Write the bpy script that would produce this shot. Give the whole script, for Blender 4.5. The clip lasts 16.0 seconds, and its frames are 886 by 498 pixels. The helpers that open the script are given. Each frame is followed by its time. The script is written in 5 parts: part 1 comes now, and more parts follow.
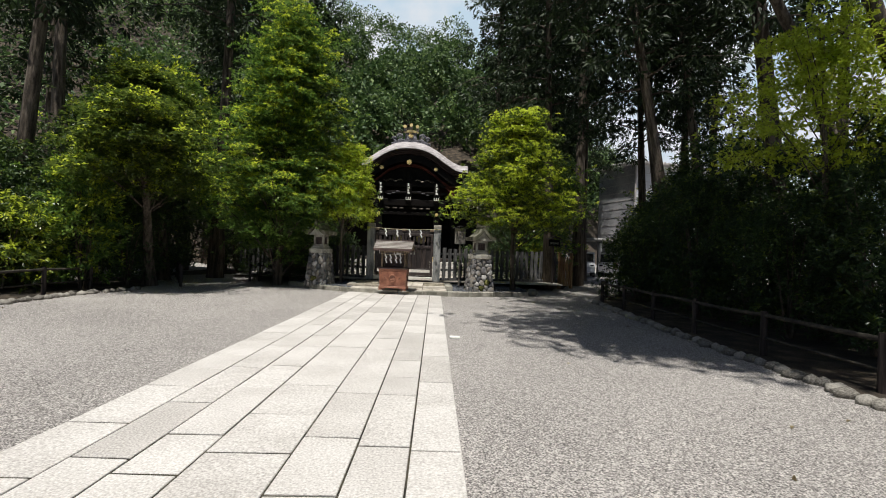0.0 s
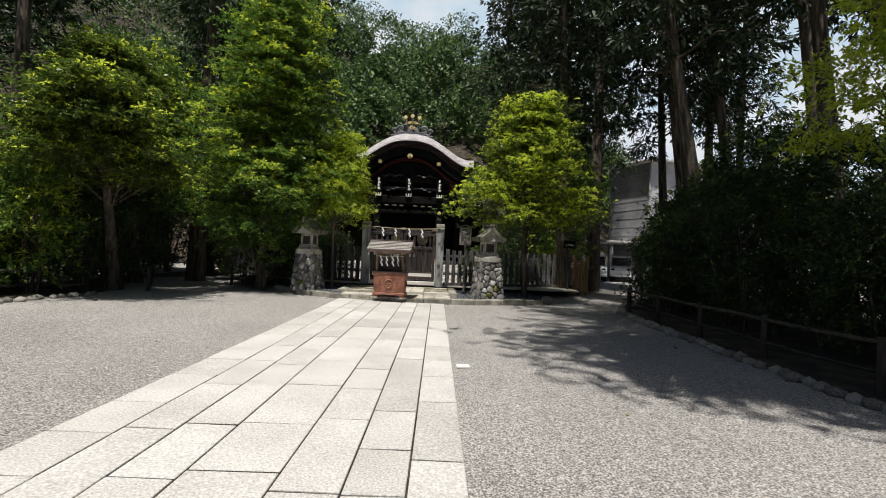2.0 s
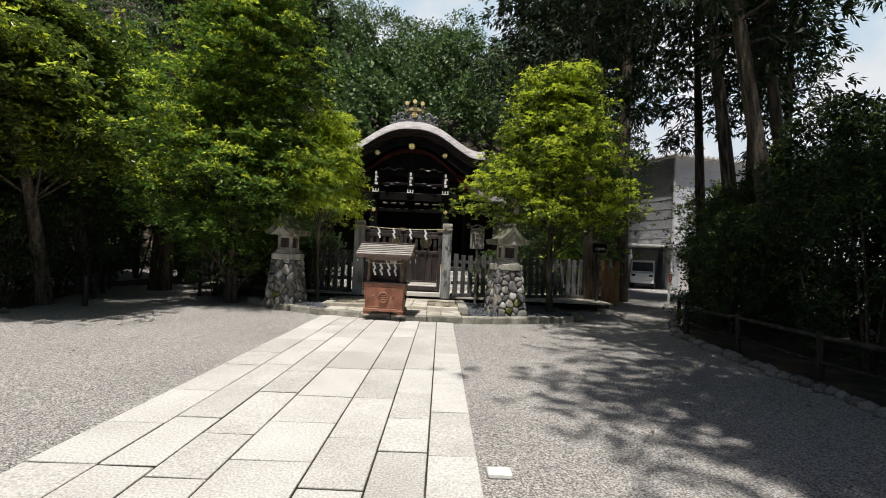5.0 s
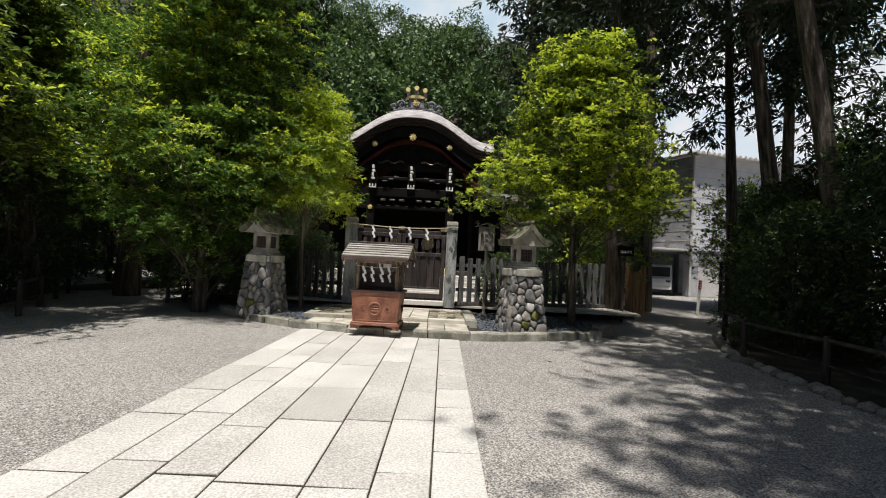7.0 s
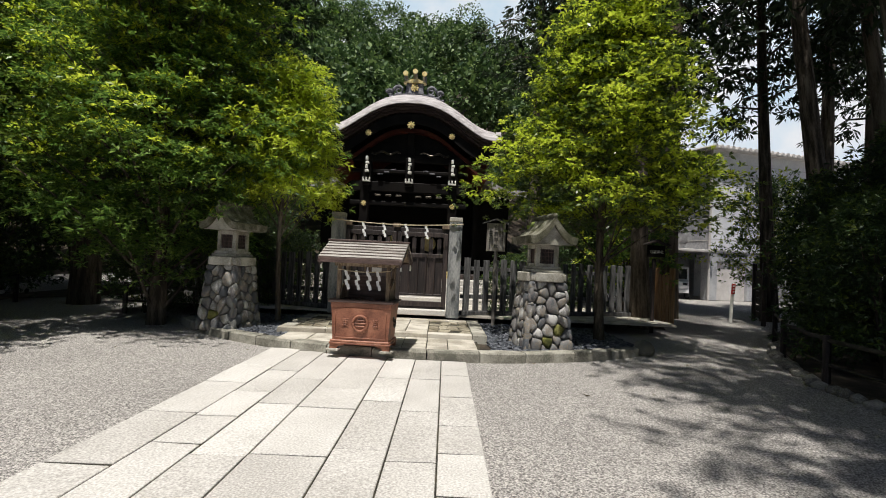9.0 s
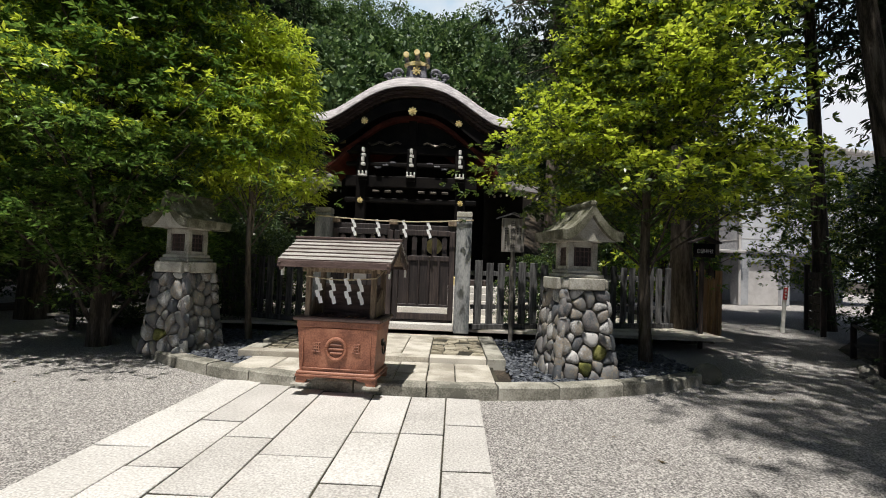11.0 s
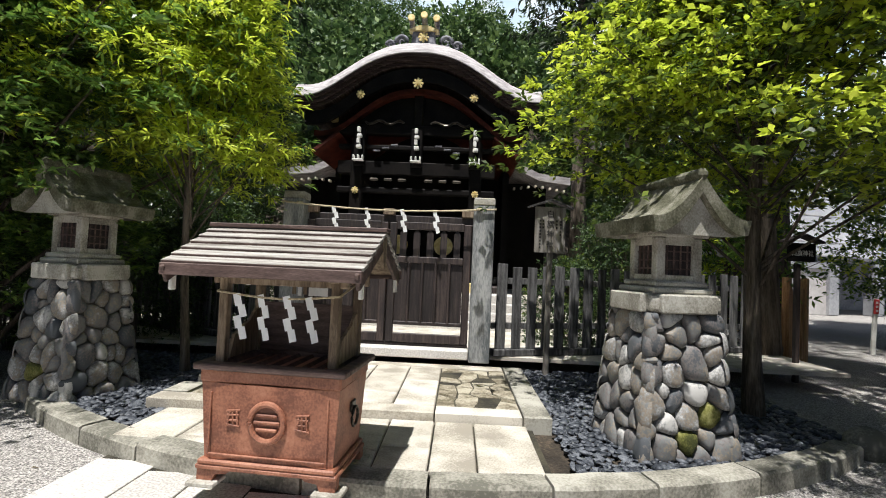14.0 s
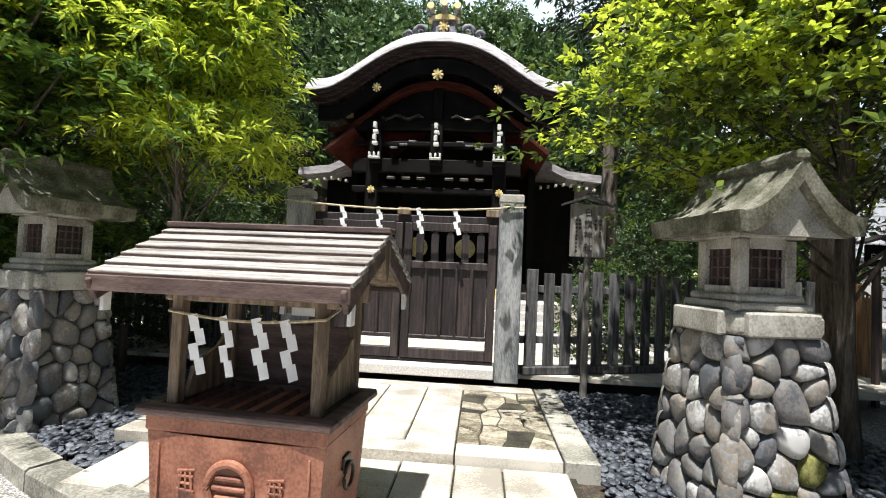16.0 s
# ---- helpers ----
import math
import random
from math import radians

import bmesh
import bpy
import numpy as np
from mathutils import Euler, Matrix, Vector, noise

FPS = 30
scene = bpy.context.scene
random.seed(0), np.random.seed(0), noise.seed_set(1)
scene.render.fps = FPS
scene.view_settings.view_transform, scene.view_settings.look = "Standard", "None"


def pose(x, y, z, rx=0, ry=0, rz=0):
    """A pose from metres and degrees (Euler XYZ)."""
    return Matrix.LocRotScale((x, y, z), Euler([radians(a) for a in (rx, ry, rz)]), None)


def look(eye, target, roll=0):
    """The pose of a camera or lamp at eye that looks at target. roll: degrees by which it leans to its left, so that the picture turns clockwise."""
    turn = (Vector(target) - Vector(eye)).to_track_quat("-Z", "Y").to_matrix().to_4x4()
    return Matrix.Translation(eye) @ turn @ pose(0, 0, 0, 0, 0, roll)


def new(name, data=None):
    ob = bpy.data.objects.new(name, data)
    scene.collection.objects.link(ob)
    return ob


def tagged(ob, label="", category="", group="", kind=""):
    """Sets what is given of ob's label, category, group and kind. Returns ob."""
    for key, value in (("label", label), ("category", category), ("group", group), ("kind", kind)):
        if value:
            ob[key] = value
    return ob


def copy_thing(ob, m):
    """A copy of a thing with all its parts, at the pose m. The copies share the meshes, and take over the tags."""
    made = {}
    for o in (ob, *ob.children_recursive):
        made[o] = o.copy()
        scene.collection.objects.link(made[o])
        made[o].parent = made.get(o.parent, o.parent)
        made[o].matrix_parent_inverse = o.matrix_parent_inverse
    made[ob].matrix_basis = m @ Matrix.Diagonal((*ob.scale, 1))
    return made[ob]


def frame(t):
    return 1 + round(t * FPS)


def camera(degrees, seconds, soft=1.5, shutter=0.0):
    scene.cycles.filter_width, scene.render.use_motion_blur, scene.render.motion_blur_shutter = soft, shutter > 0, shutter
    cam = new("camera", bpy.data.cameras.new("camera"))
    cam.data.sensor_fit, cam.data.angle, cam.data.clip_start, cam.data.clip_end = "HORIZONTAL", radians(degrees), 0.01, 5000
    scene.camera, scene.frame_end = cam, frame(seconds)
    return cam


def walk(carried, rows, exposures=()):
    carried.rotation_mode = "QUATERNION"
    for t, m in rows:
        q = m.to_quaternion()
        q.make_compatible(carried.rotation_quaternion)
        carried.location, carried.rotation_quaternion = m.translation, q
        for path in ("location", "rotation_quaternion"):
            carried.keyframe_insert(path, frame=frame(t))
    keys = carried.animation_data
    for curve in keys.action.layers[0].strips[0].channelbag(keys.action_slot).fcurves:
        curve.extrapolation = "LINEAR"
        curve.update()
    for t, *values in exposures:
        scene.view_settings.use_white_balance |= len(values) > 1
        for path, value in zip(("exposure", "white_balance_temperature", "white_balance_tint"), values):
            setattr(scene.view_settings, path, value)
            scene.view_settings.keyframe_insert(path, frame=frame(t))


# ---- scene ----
cam = camera(85.0, 16.0, soft=1.0)
PATH = [
    (0, (-0.167, -0.314, 1.428), (-0.113, 1.685, 1.441), 2.1),
    (0.5, (-0.155, 0.215, 1.421), (-0.1, 2.214, 1.436), 2.1),
    (1, (-0.146, 0.705, 1.415), (-0.096, 2.704, 1.435), 2.1),
    (1.5, (-0.135, 1.153, 1.408), (-0.09, 3.152, 1.427), 2.3),
    (2, (-0.15, 1.607, 1.43), (-0.106, 3.607, 1.45), 2.5),
    (2.5, (-0.18, 2.044, 1.446), (-0.145, 4.044, 1.467), 2.3),
    (3, (-0.191, 2.463, 1.452), (-0.156, 4.463, 1.473), 2.4),
    (3.5, (-0.189, 2.912, 1.464), (-0.151, 4.912, 1.491), 2.7),
    (4, (-0.191, 3.387, 1.477), (-0.158, 5.386, 1.503), 2.4),
    (6.3, (-0.222, 5.599, 1.507), (-0.201, 7.599, 1.547), 2.8),
    (6.5, (-0.217, 5.783, 1.506), (-0.197, 7.782, 1.546), 2.8),
    (7, (-0.207, 6.234, 1.495), (-0.191, 8.233, 1.538), 2.9),
    (7.5, (-0.199, 6.675, 1.488), (-0.185, 8.674, 1.535), 2.9),
    (8, (-0.183, 7.16, 1.495), (-0.168, 9.159, 1.545), 2.8),
    (8.5, (-0.191, 7.592, 1.486), (-0.182, 9.591, 1.535), 2.8),
    (9, (-0.204, 8.018, 1.495), (-0.195, 10.017, 1.546), 2.7),
    (9.2, (-0.193, 8.195, 1.495), (-0.186, 10.195, 1.539), 2.7),
    (11.3, (-0.136, 10.103, 1.474), (-0.171, 12.101, 1.544), 2.2),
    (11.5, (-0.145, 10.273, 1.472), (-0.181, 12.272, 1.54), 2.8),
    (12, (-0.175, 10.679, 1.488), (-0.21, 12.677, 1.559), 2.8),
    (12.5, (-0.168, 11.088, 1.491), (-0.208, 13.086, 1.557), 2.5),
    (13, (-0.179, 11.441, 1.511), (-0.233, 13.439, 1.583), 2.6),
    (13.5, (-0.2, 11.801, 1.531), (-0.263, 13.799, 1.605), 2.5),
    (14, (-0.207, 12.137, 1.524), (-0.275, 14.134, 1.597), 2.5),
    (14.5, (-0.205, 12.446, 1.547), (-0.316, 14.441, 1.619), 2.6),
    (15, (-0.216, 12.697, 1.554), (-0.329, 14.692, 1.63), 2.4),
    (15.5, (-0.233, 12.851, 1.571), (-0.348, 14.846, 1.648), 2.4),
    (16, (-0.231, 12.912, 1.572), (-0.39, 14.904, 1.65), 2.5),
]
walk(cam, [(t, look(eye, target, roll)) for t, eye, target, roll in PATH], [(0, -0.05, 6420, 10), (9, 0.02, 6450, 10), (12.5, 0.13, 6300, 10), (14, 0.43, 6220, 10), (15, 0.68, 6180, 10), (16, 0.79, 6150, 10)])

# ---- light ----
world = bpy.data.worlds.new("sky")
scene.world = world
world.use_nodes = True
wn = world.node_tree.nodes
sky = wn.new("ShaderNodeTexSky")
sky.sky_type = "NISHITA"
sky.sun_disc = False
sky.sun_elevation, sky.sun_rotation = radians(71), radians(195)
sky.dust_density, sky.air_density = 1.5, 1.0
wn["Background"].inputs[1].default_value = 0.05
world.node_tree.links.new(sky.outputs[0], wn["Background"].inputs[0])
sun_data = bpy.data.lights.new("sun", "SUN")
sun_data.energy, sun_data.angle, sun_data.color = 5.0, radians(0.7), (1.0, 0.96, 0.89)
sun_ob = new("sun", sun_data)
sun_ob.matrix_world = look((-8, -29, 88), (0, 0, 0))

rng = np.random.default_rng(7)


# ---- materials ----
def ramp(nt, fac, stops):
    r = nt.nodes.new("ShaderNodeValToRGB")
    els = r.color_ramp.elements
    while len(els) < len(stops):
        els.new(0.5)
    for e, (p, c) in zip(els, stops):
        e.position, e.color = p, (*c, 1)
    nt.links.new(fac, r.inputs[0])
    return r.outputs[0]


def mat_noise(name, stops, scale=6, rough=0.8, bump=0.3, fine=60, detail=6, stretch=(1, 1, 1), metal=0.0, vary=0.12, dist=0.01, fine_mix=0.35, spec=0.5):
    """A worn surface: colour from coarse and fine noise, relief from the fine one, and a shift for each piece."""
    m = bpy.data.materials.new(name)
    m.use_nodes = True
    nt = m.node_tree
    b = nt.nodes["Principled BSDF"]
    tc = nt.nodes.new("ShaderNodeTexCoord")
    oi = nt.nodes.new("ShaderNodeObjectInfo")
    mp = nt.nodes.new("ShaderNodeMapping")
    mp.inputs["Scale"].default_value = stretch
    off = nt.nodes.new("ShaderNodeVectorMath")
    off.operation = "SCALE"
    off.inputs[0].default_value = (37, 23, 11)
    nt.links.new(oi.outputs["Random"], off.inputs["Scale"])
    nt.links.new(tc.outputs["Object"], mp.inputs["Vector"])
    nt.links.new(off.outputs[0], mp.inputs["Location"])
    n1, n2 = nt.nodes.new("ShaderNodeTexNoise"), nt.nodes.new("ShaderNodeTexNoise")
    for n, s in ((n1, scale), (n2, fine)):
        n.inputs["Scale"].default_value, n.inputs["Detail"].default_value = s, detail
        nt.links.new(mp.outputs[0], n.inputs["Vector"])
    mix = nt.nodes.new("ShaderNodeMix")
    mix.inputs[0].default_value = fine_mix
    nt.links.new(n1.outputs[0], mix.inputs[2])
    nt.links.new(n2.outputs[0], mix.inputs[3])
    add = nt.nodes.new("ShaderNodeMath")
    add.operation = "MULTIPLY_ADD"
    add.inputs[1].default_value, add.inputs[2].default_value = vary, -vary / 2
    nt.links.new(oi.outputs["Random"], add.inputs[0])
    tot = nt.nodes.new("ShaderNodeMath")
    wide = nt.nodes.new("ShaderNodeMath")
    wide.operation = "MULTIPLY_ADD"
    wide.inputs[1].default_value, wide.inputs[2].default_value = 2.0, -0.5
    nt.links.new(mix.outputs[0], wide.inputs[0])
    nt.links.new(wide.outputs[0], tot.inputs[0])
    nt.links.new(add.outputs[0], tot.inputs[1])
    nt.links.new(ramp(nt, tot.outputs[0], stops), b.inputs["Base Color"])
    b.inputs["Roughness"].default_value, b.inputs["Metallic"].default_value, b.inputs["Specular IOR Level"].default_value = rough, metal, spec
    if bump:
        bp = nt.nodes.new("ShaderNodeBump")
        bp.inputs["Strength"].default_value, bp.inputs["Distance"].default_value = bump, dist
        nt.links.new(mix.outputs[0], bp.inputs["Height"])
        nt.links.new(bp.outputs[0], b.inputs["Normal"])
    return m


def mat_leaf(name, dark, mid, light, trans=0.35, rough=0.42):
    """Leaf: varied from leaf to leaf and from bough to bough, lit through from behind."""
    m = bpy.data.materials.new(name)
    m.use_nodes = True
    nt = m.node_tree
    b = nt.nodes["Principled BSDF"]
    g = nt.nodes.new("ShaderNodeNewGeometry")
    n = nt.nodes.new("ShaderNodeTexNoise")
    n.inputs["Scale"].default_value, n.inputs["Detail"].default_value = 0.9, 3
    nt.links.new(g.outputs["Position"], n.inputs["Vector"])
    mix = nt.nodes.new("ShaderNodeMix")
    mix.inputs[0].default_value = 0.45
    nt.links.new(n.outputs[0], mix.inputs[2])
    nt.links.new(g.outputs["Random Per Island"], mix.inputs[3])
    col = ramp(nt, mix.outputs[0], [(0.2, dark), (0.5, mid), (0.8, light)])
    nt.links.new(col, b.inputs["Base Color"])
    b.inputs["Roughness"].default_value = rough
    t = nt.nodes.new("ShaderNodeBsdfTranslucent")
    nt.links.new(col, t.inputs[0])
    ms = nt.nodes.new("ShaderNodeMixShader")
    ms.inputs[0].default_value = trans
    nt.links.new(b.outputs[0], ms.inputs[1])
    nt.links.new(t.outputs[0], ms.inputs[2])
    nt.links.new(ms.outputs[0], nt.nodes["Material Output"].inputs[0])
    return m


GRAVEL = mat_noise("gravel", [(0.22, (0.07, 0.064, 0.06)), (0.5, (0.295, 0.276, 0.258)), (0.78, (0.66, 0.625, 0.585))], 0.35, 0.95, 1.0, 76, 10, dist=0.014, vary=0, fine_mix=0.9)
SOIL = mat_noise("soil", [(0.3, (0.02, 0.015, 0.01)), (0.55, (0.05, 0.038, 0.026)), (0.75, (0.12, 0.09, 0.06))], 2.5, 0.95, 0.9, 40, dist=0.03, vary=0)
GRANITE = mat_noise("pale_granite", [(0.2, (0.36, 0.338, 0.312)), (0.5, (0.56, 0.532, 0.498)), (0.8, (0.73, 0.705, 0.67))], 1.3, 0.85, 0.6, 60, 10, dist=0.006, vary=0.18, fine_mix=0.72)
SLAB = mat_noise("paving_slab", [(0.3, (0.30, 0.27, 0.22)), (0.5, (0.47, 0.43, 0.36)), (0.7, (0.62, 0.58, 0.51))], 3, 0.85, 0.4, 70, 8, dist=0.004, vary=0.2)
KERB = mat_noise("kerb_stone", [(0.3, (0.13, 0.125, 0.10)), (0.5, (0.28, 0.265, 0.22)), (0.72, (0.44, 0.42, 0.36))], 3, 0.9, 0.6, 50, 8, dist=0.008, vary=0.15)
JOINT = mat_noise("joint_earth", [(0.3, (0.018, 0.016, 0.011)), (0.7, (0.07, 0.062, 0.04))], 4, 0.95, 0.5, 40)
MOSAIC = mat_noise("rough_flag", [(0.3, (0.13, 0.11, 0.07)), (0.5, (0.27, 0.235, 0.17)), (0.72, (0.43, 0.39, 0.30))], 5, 0.9, 0.7, 40, dist=0.01, vary=0.25)
POSTSTONE = mat_noise("weathered_post", [(0.3, (0.10, 0.11, 0.115)), (0.5, (0.24, 0.245, 0.245)), (0.7, (0.38, 0.38, 0.37))], 5, 0.85, 0.5, 70, 8, (1, 1, 0.25), vary=0.1)
LANTERN = mat_noise("lantern_stone", [(0.3, (0.20, 0.185, 0.15)), (0.5, (0.36, 0.34, 0.29)), (0.7, (0.50, 0.48, 0.43))], 3, 0.9, 0.6, 60, 8, dist=0.006)
LANTROOF = mat_noise("mossy_roof_stone", [(0.25, (0.05, 0.05, 0.026)), (0.5, (0.13, 0.125, 0.085)), (0.75, (0.28, 0.265, 0.215))], 5, 0.95, 0.8, 50, 8, dist=0.01)
BOULDER = mat_noise("river_stone", [(0.16, (0.085, 0.092, 0.10)), (0.32, (0.17, 0.15, 0.14)), (0.45, (0.16, 0.17, 0.17)), (0.58, (0.25, 0.205, 0.155)), (0.7, (0.25, 0.25, 0.245)), (0.86, (0.48, 0.465, 0.44))], 4, 0.8, 0.5, 45, 8, vary=0.75, dist=0.006)
MORTAR = mat_noise("dark_mortar", [(0.3, (0.08, 0.076, 0.062)), (0.7, (0.2, 0.19, 0.16))], 6, 0.95, 0.6, 50)
MOSS = mat_noise("moss", [(0.3, (0.05, 0.055, 0.012)), (0.5, (0.13, 0.13, 0.03)), (0.75, (0.23, 0.22, 0.08))], 9, 1.0, 0.9, 60, vary=0)
PEBBLE = mat_noise("dark_pebble", [(0.25, (0.022, 0.026, 0.034)), (0.5, (0.065, 0.072, 0.088)), (0.8, (0.17, 0.18, 0.2))], 6, 0.5, 0.2, 40, vary=0.6)
COBBLE = mat_noise("edging_cobble", [(0.3, (0.11, 0.10, 0.085)), (0.5, (0.23, 0.215, 0.185)), (0.75, (0.36, 0.34, 0.30))], 6, 0.85, 0.6, 45, vary=0.4)
WOODGREY = mat_noise("weathered_wood", [(0.3, (0.033, 0.032, 0.032)), (0.5, (0.082, 0.08, 0.08)), (0.72, (0.155, 0.152, 0.15))], 5, 0.85, 0.5, 50, 8, (5, 5, 0.5), vary=0.3, dist=0.004)
WOODDARK = mat_noise("dark_door_wood", [(0.25, (0.009, 0.006, 0.006)), (0.5, (0.025, 0.017, 0.016)), (0.78, (0.06, 0.042, 0.037))], 5, 0.6, 0.4, 40, 8, (6, 6, 0.5), vary=0.2, dist=0.003)
# the hall's lacquer; in hollows of other things it paints their shade
LACQUER_SHADE = mat_noise("black_lacquer_and_shade", [(0.3, (0.003, 0.0025, 0.0025)), (0.7, (0.010, 0.008, 0.007))], 3, 0.6, 0.1, 30, spec=0.12)
REDWOOD = mat_noise("red_brown_panel", [(0.3, (0.035, 0.007, 0.004)), (0.7, (0.09, 0.02, 0.012))], 4, 0.6, 0.15, 40, 6, (1, 1, 3), spec=0.2)
BARK = mat_noise("bark", [(0.3, (0.035, 0.026, 0.018)), (0.5, (0.10, 0.078, 0.058)), (0.75, (0.20, 0.165, 0.13))], 4, 0.95, 1.0, 30, 8, (3, 3, 0.35), dist=0.04, vary=0.2)
BARKROOF = mat_noise("cypress_bark_roof", [(0.25, (0.25, 0.225, 0.23)), (0.5, (0.41, 0.38, 0.385)), (0.75, (0.58, 0.55, 0.55))], 3, 0.75, 0.5, 70, 8, (1, 4, 4), dist=0.01)
EAVE = mat_noise("roof_edge_layers", [(0.3, (0.022, 0.014, 0.013)), (0.5, (0.055, 0.037, 0.034)), (0.75, (0.10, 0.07, 0.066))], 4, 0.75, 0.6, 50, 8, (0.5, 0.5, 14), dist=0.006, spec=0.2)
TILE = mat_noise("grey_ridge", [(0.3, (0.07, 0.07, 0.085)), (0.5, (0.15, 0.15, 0.175)), (0.75, (0.28, 0.28, 0.31))], 6, 0.6, 0.4, 50)
GOLD = mat_noise("gilding", [(0.3, (0.66, 0.50, 0.18)), (0.7, (0.86, 0.72, 0.38))], 12, 0.4, 0.1, 60, metal=0.25)
WHITE = mat_noise("white_paint", [(0.3, (0.66, 0.65, 0.60)), (0.7, (0.84, 0.83, 0.79))], 8, 0.7, 0.1, 60)
PAPER = mat_noise("white_paper", [(0.3, (0.80, 0.80, 0.80)), (0.7, (0.90, 0.90, 0.89))], 8, 0.9, 0.05, 60)
ROPE = mat_noise("straw_rope", [(0.3, (0.36, 0.29, 0.18)), (0.7, (0.62, 0.54, 0.38))], 30, 0.9, 0.5, 120)
BOXRED = mat_noise("terracotta_box", [(0.28, (0.15, 0.055, 0.032)), (0.5, (0.29, 0.115, 0.066)), (0.74, (0.40, 0.18, 0.11))], 3.5, 0.55, 0.25, 60, 8, (1, 1, 1), vary=0, dist=0.003)
BOXDARK = mat_noise("dark_rim_wood", [(0.3, (0.045, 0.026, 0.022)), (0.5, (0.085, 0.052, 0.044)), (0.75, (0.15, 0.10, 0.085))], 5, 0.6, 0.3, 50, 8, (0.6, 4, 4), vary=0.1)
BOXPOST = mat_noise("brown_post_wood", [(0.3, (0.10, 0.068, 0.042)), (0.5, (0.20, 0.145, 0.095)), (0.75, (0.31, 0.24, 0.17))], 5, 0.75, 0.3, 50, 8, (5, 5, 0.5), vary=0.15)
ROOFBOARD = mat_noise("bleached_roof_board", [(0.28, (0.17, 0.15, 0.13)), (0.5, (0.33, 0.305, 0.275)), (0.74, (0.50, 0.475, 0.44))], 4, 0.85, 0.35, 40, 8, (0.5, 7, 7), vary=0.2, dist=0.004)
SIGNWOOD = mat_noise("notice_wood", [(0.3, (0.11, 0.096, 0.082)), (0.5, (0.19, 0.172, 0.15)), (0.75, (0.28, 0.26, 0.235))], 4, 0.8, 0.25, 50, 8, (6, 6, 0.6))
ENDGRAIN = mat_noise("pale_end_paint", [(0.3, (0.62, 0.54, 0.42)), (0.7, (0.80, 0.73, 0.60))], 9, 0.7, 0.1, 60)
ORANGEWOOD = mat_noise("orange_gate_wood", [(0.3, (0.26, 0.13, 0.055)), (0.5, (0.40, 0.225, 0.10)), (0.75, (0.53, 0.33, 0.17))], 5, 0.7, 0.25, 50, 8, (5, 5, 0.5), vary=0.2)
INK = mat_noise("ink", [(0.3, (0.01, 0.01, 0.01)), (0.7, (0.035, 0.033, 0.03))], 10, 0.8, 0, 60)
BRONZE = mat_noise("dark_bronze", [(0.3, (0.03, 0.027, 0.022)), (0.7, (0.09, 0.08, 0.065))], 8, 0.4, 0.2, 40, metal=0.8)
CONCRETE = mat_noise("grey_concrete", [(0.3, (0.26, 0.265, 0.285)), (0.5, (0.36, 0.365, 0.385)), (0.75, (0.46, 0.465, 0.48))], 0.6, 0.9, 0.2, 8, 8)
CARWHITE = mat_noise("white_car_paint", [(0.3, (0.74, 0.75, 0.77)), (0.7, (0.82, 0.83, 0.84))], 2, 0.25, 0, 20)
RUBBER = mat_noise("black_rubber", [(0.3, (0.015, 0.015, 0.016)), (0.7, (0.035, 0.035, 0.036))], 5, 0.8, 0.1, 40)
DARKGLASS = mat_noise("dark_glass", [(0.3, (0.012, 0.015, 0.018)), (0.7, (0.03, 0.035, 0.04))], 2, 0.08, 0, 20)
# paler than CONCRETE: sunlight on the building's front put into the colour
SUNLIT_FRONT = mat_noise("sunlit_concrete", [(0.3, (0.62, 0.63, 0.66)), (0.7, (0.76, 0.77, 0.79))], 0.8, 0.7, 0.1, 8)
SHUTTER = mat_noise("pale_shutter", [(0.3, (0.50, 0.47, 0.45)), (0.7, (0.62, 0.59, 0.57))], 2, 0.6, 0.2, 20)
RAILWOOD = mat_noise("old_rail_wood", [(0.25, (0.016, 0.013, 0.01)), (0.5, (0.04, 0.034, 0.026)), (0.78, (0.10, 0.085, 0.065))], 6, 0.9, 0.5, 50, 8)
REDPAINT = mat_noise("red_mark", [(0.3, (0.42, 0.03, 0.03)), (0.7, (0.55, 0.06, 0.05))], 10, 0.6, 0, 60)
L_BRIGHT = mat_leaf("leaf_fresh_green", (0.035, 0.08, 0.016), (0.12, 0.225, 0.042), (0.34, 0.48, 0.085), 0.4, 0.34)
# young lime leaf, its colour raised to carry the sun on bough tops
L_LIME = mat_leaf("leaf_lime_sunlit_shoot", (0.36, 0.46, 0.04), (0.58, 0.68, 0.065), (0.78, 0.84, 0.11), 0.55, 0.36)
L_OLIVE = mat_leaf("leaf_olive", (0.035, 0.062, 0.014), (0.095, 0.15, 0.028), (0.23, 0.29, 0.045), 0.42, 0.34)
L_DARK = mat_leaf("leaf_deep_green", (0.012, 0.029, 0.009), (0.033, 0.066, 0.019), (0.09, 0.15, 0.036), 0.2, 0.55)
L_CEDAR = mat_leaf("leaf_cedar", (0.013, 0.026, 0.011), (0.029, 0.051, 0.019), (0.055, 0.086, 0.029), 0.25, 0.6)
L_HILL = mat_leaf("leaf_hill_wood", (0.02, 0.046, 0.018), (0.082, 0.148, 0.05), (0.30, 0.41, 0.14), 0.22, 0.6)


# ---- building blocks ----
def link(name, me, mat, parent=None, label="", m=None):
    ob = new(name, me)
    if not me.materials:
        for k in (mat if isinstance(mat, (list, tuple)) else [mat]):
            me.materials.append(k)
    if parent:
        ob.parent = parent
    if m is not None:
        ob.matrix_basis = m
    if label:
        ob["label"] = label
    return ob


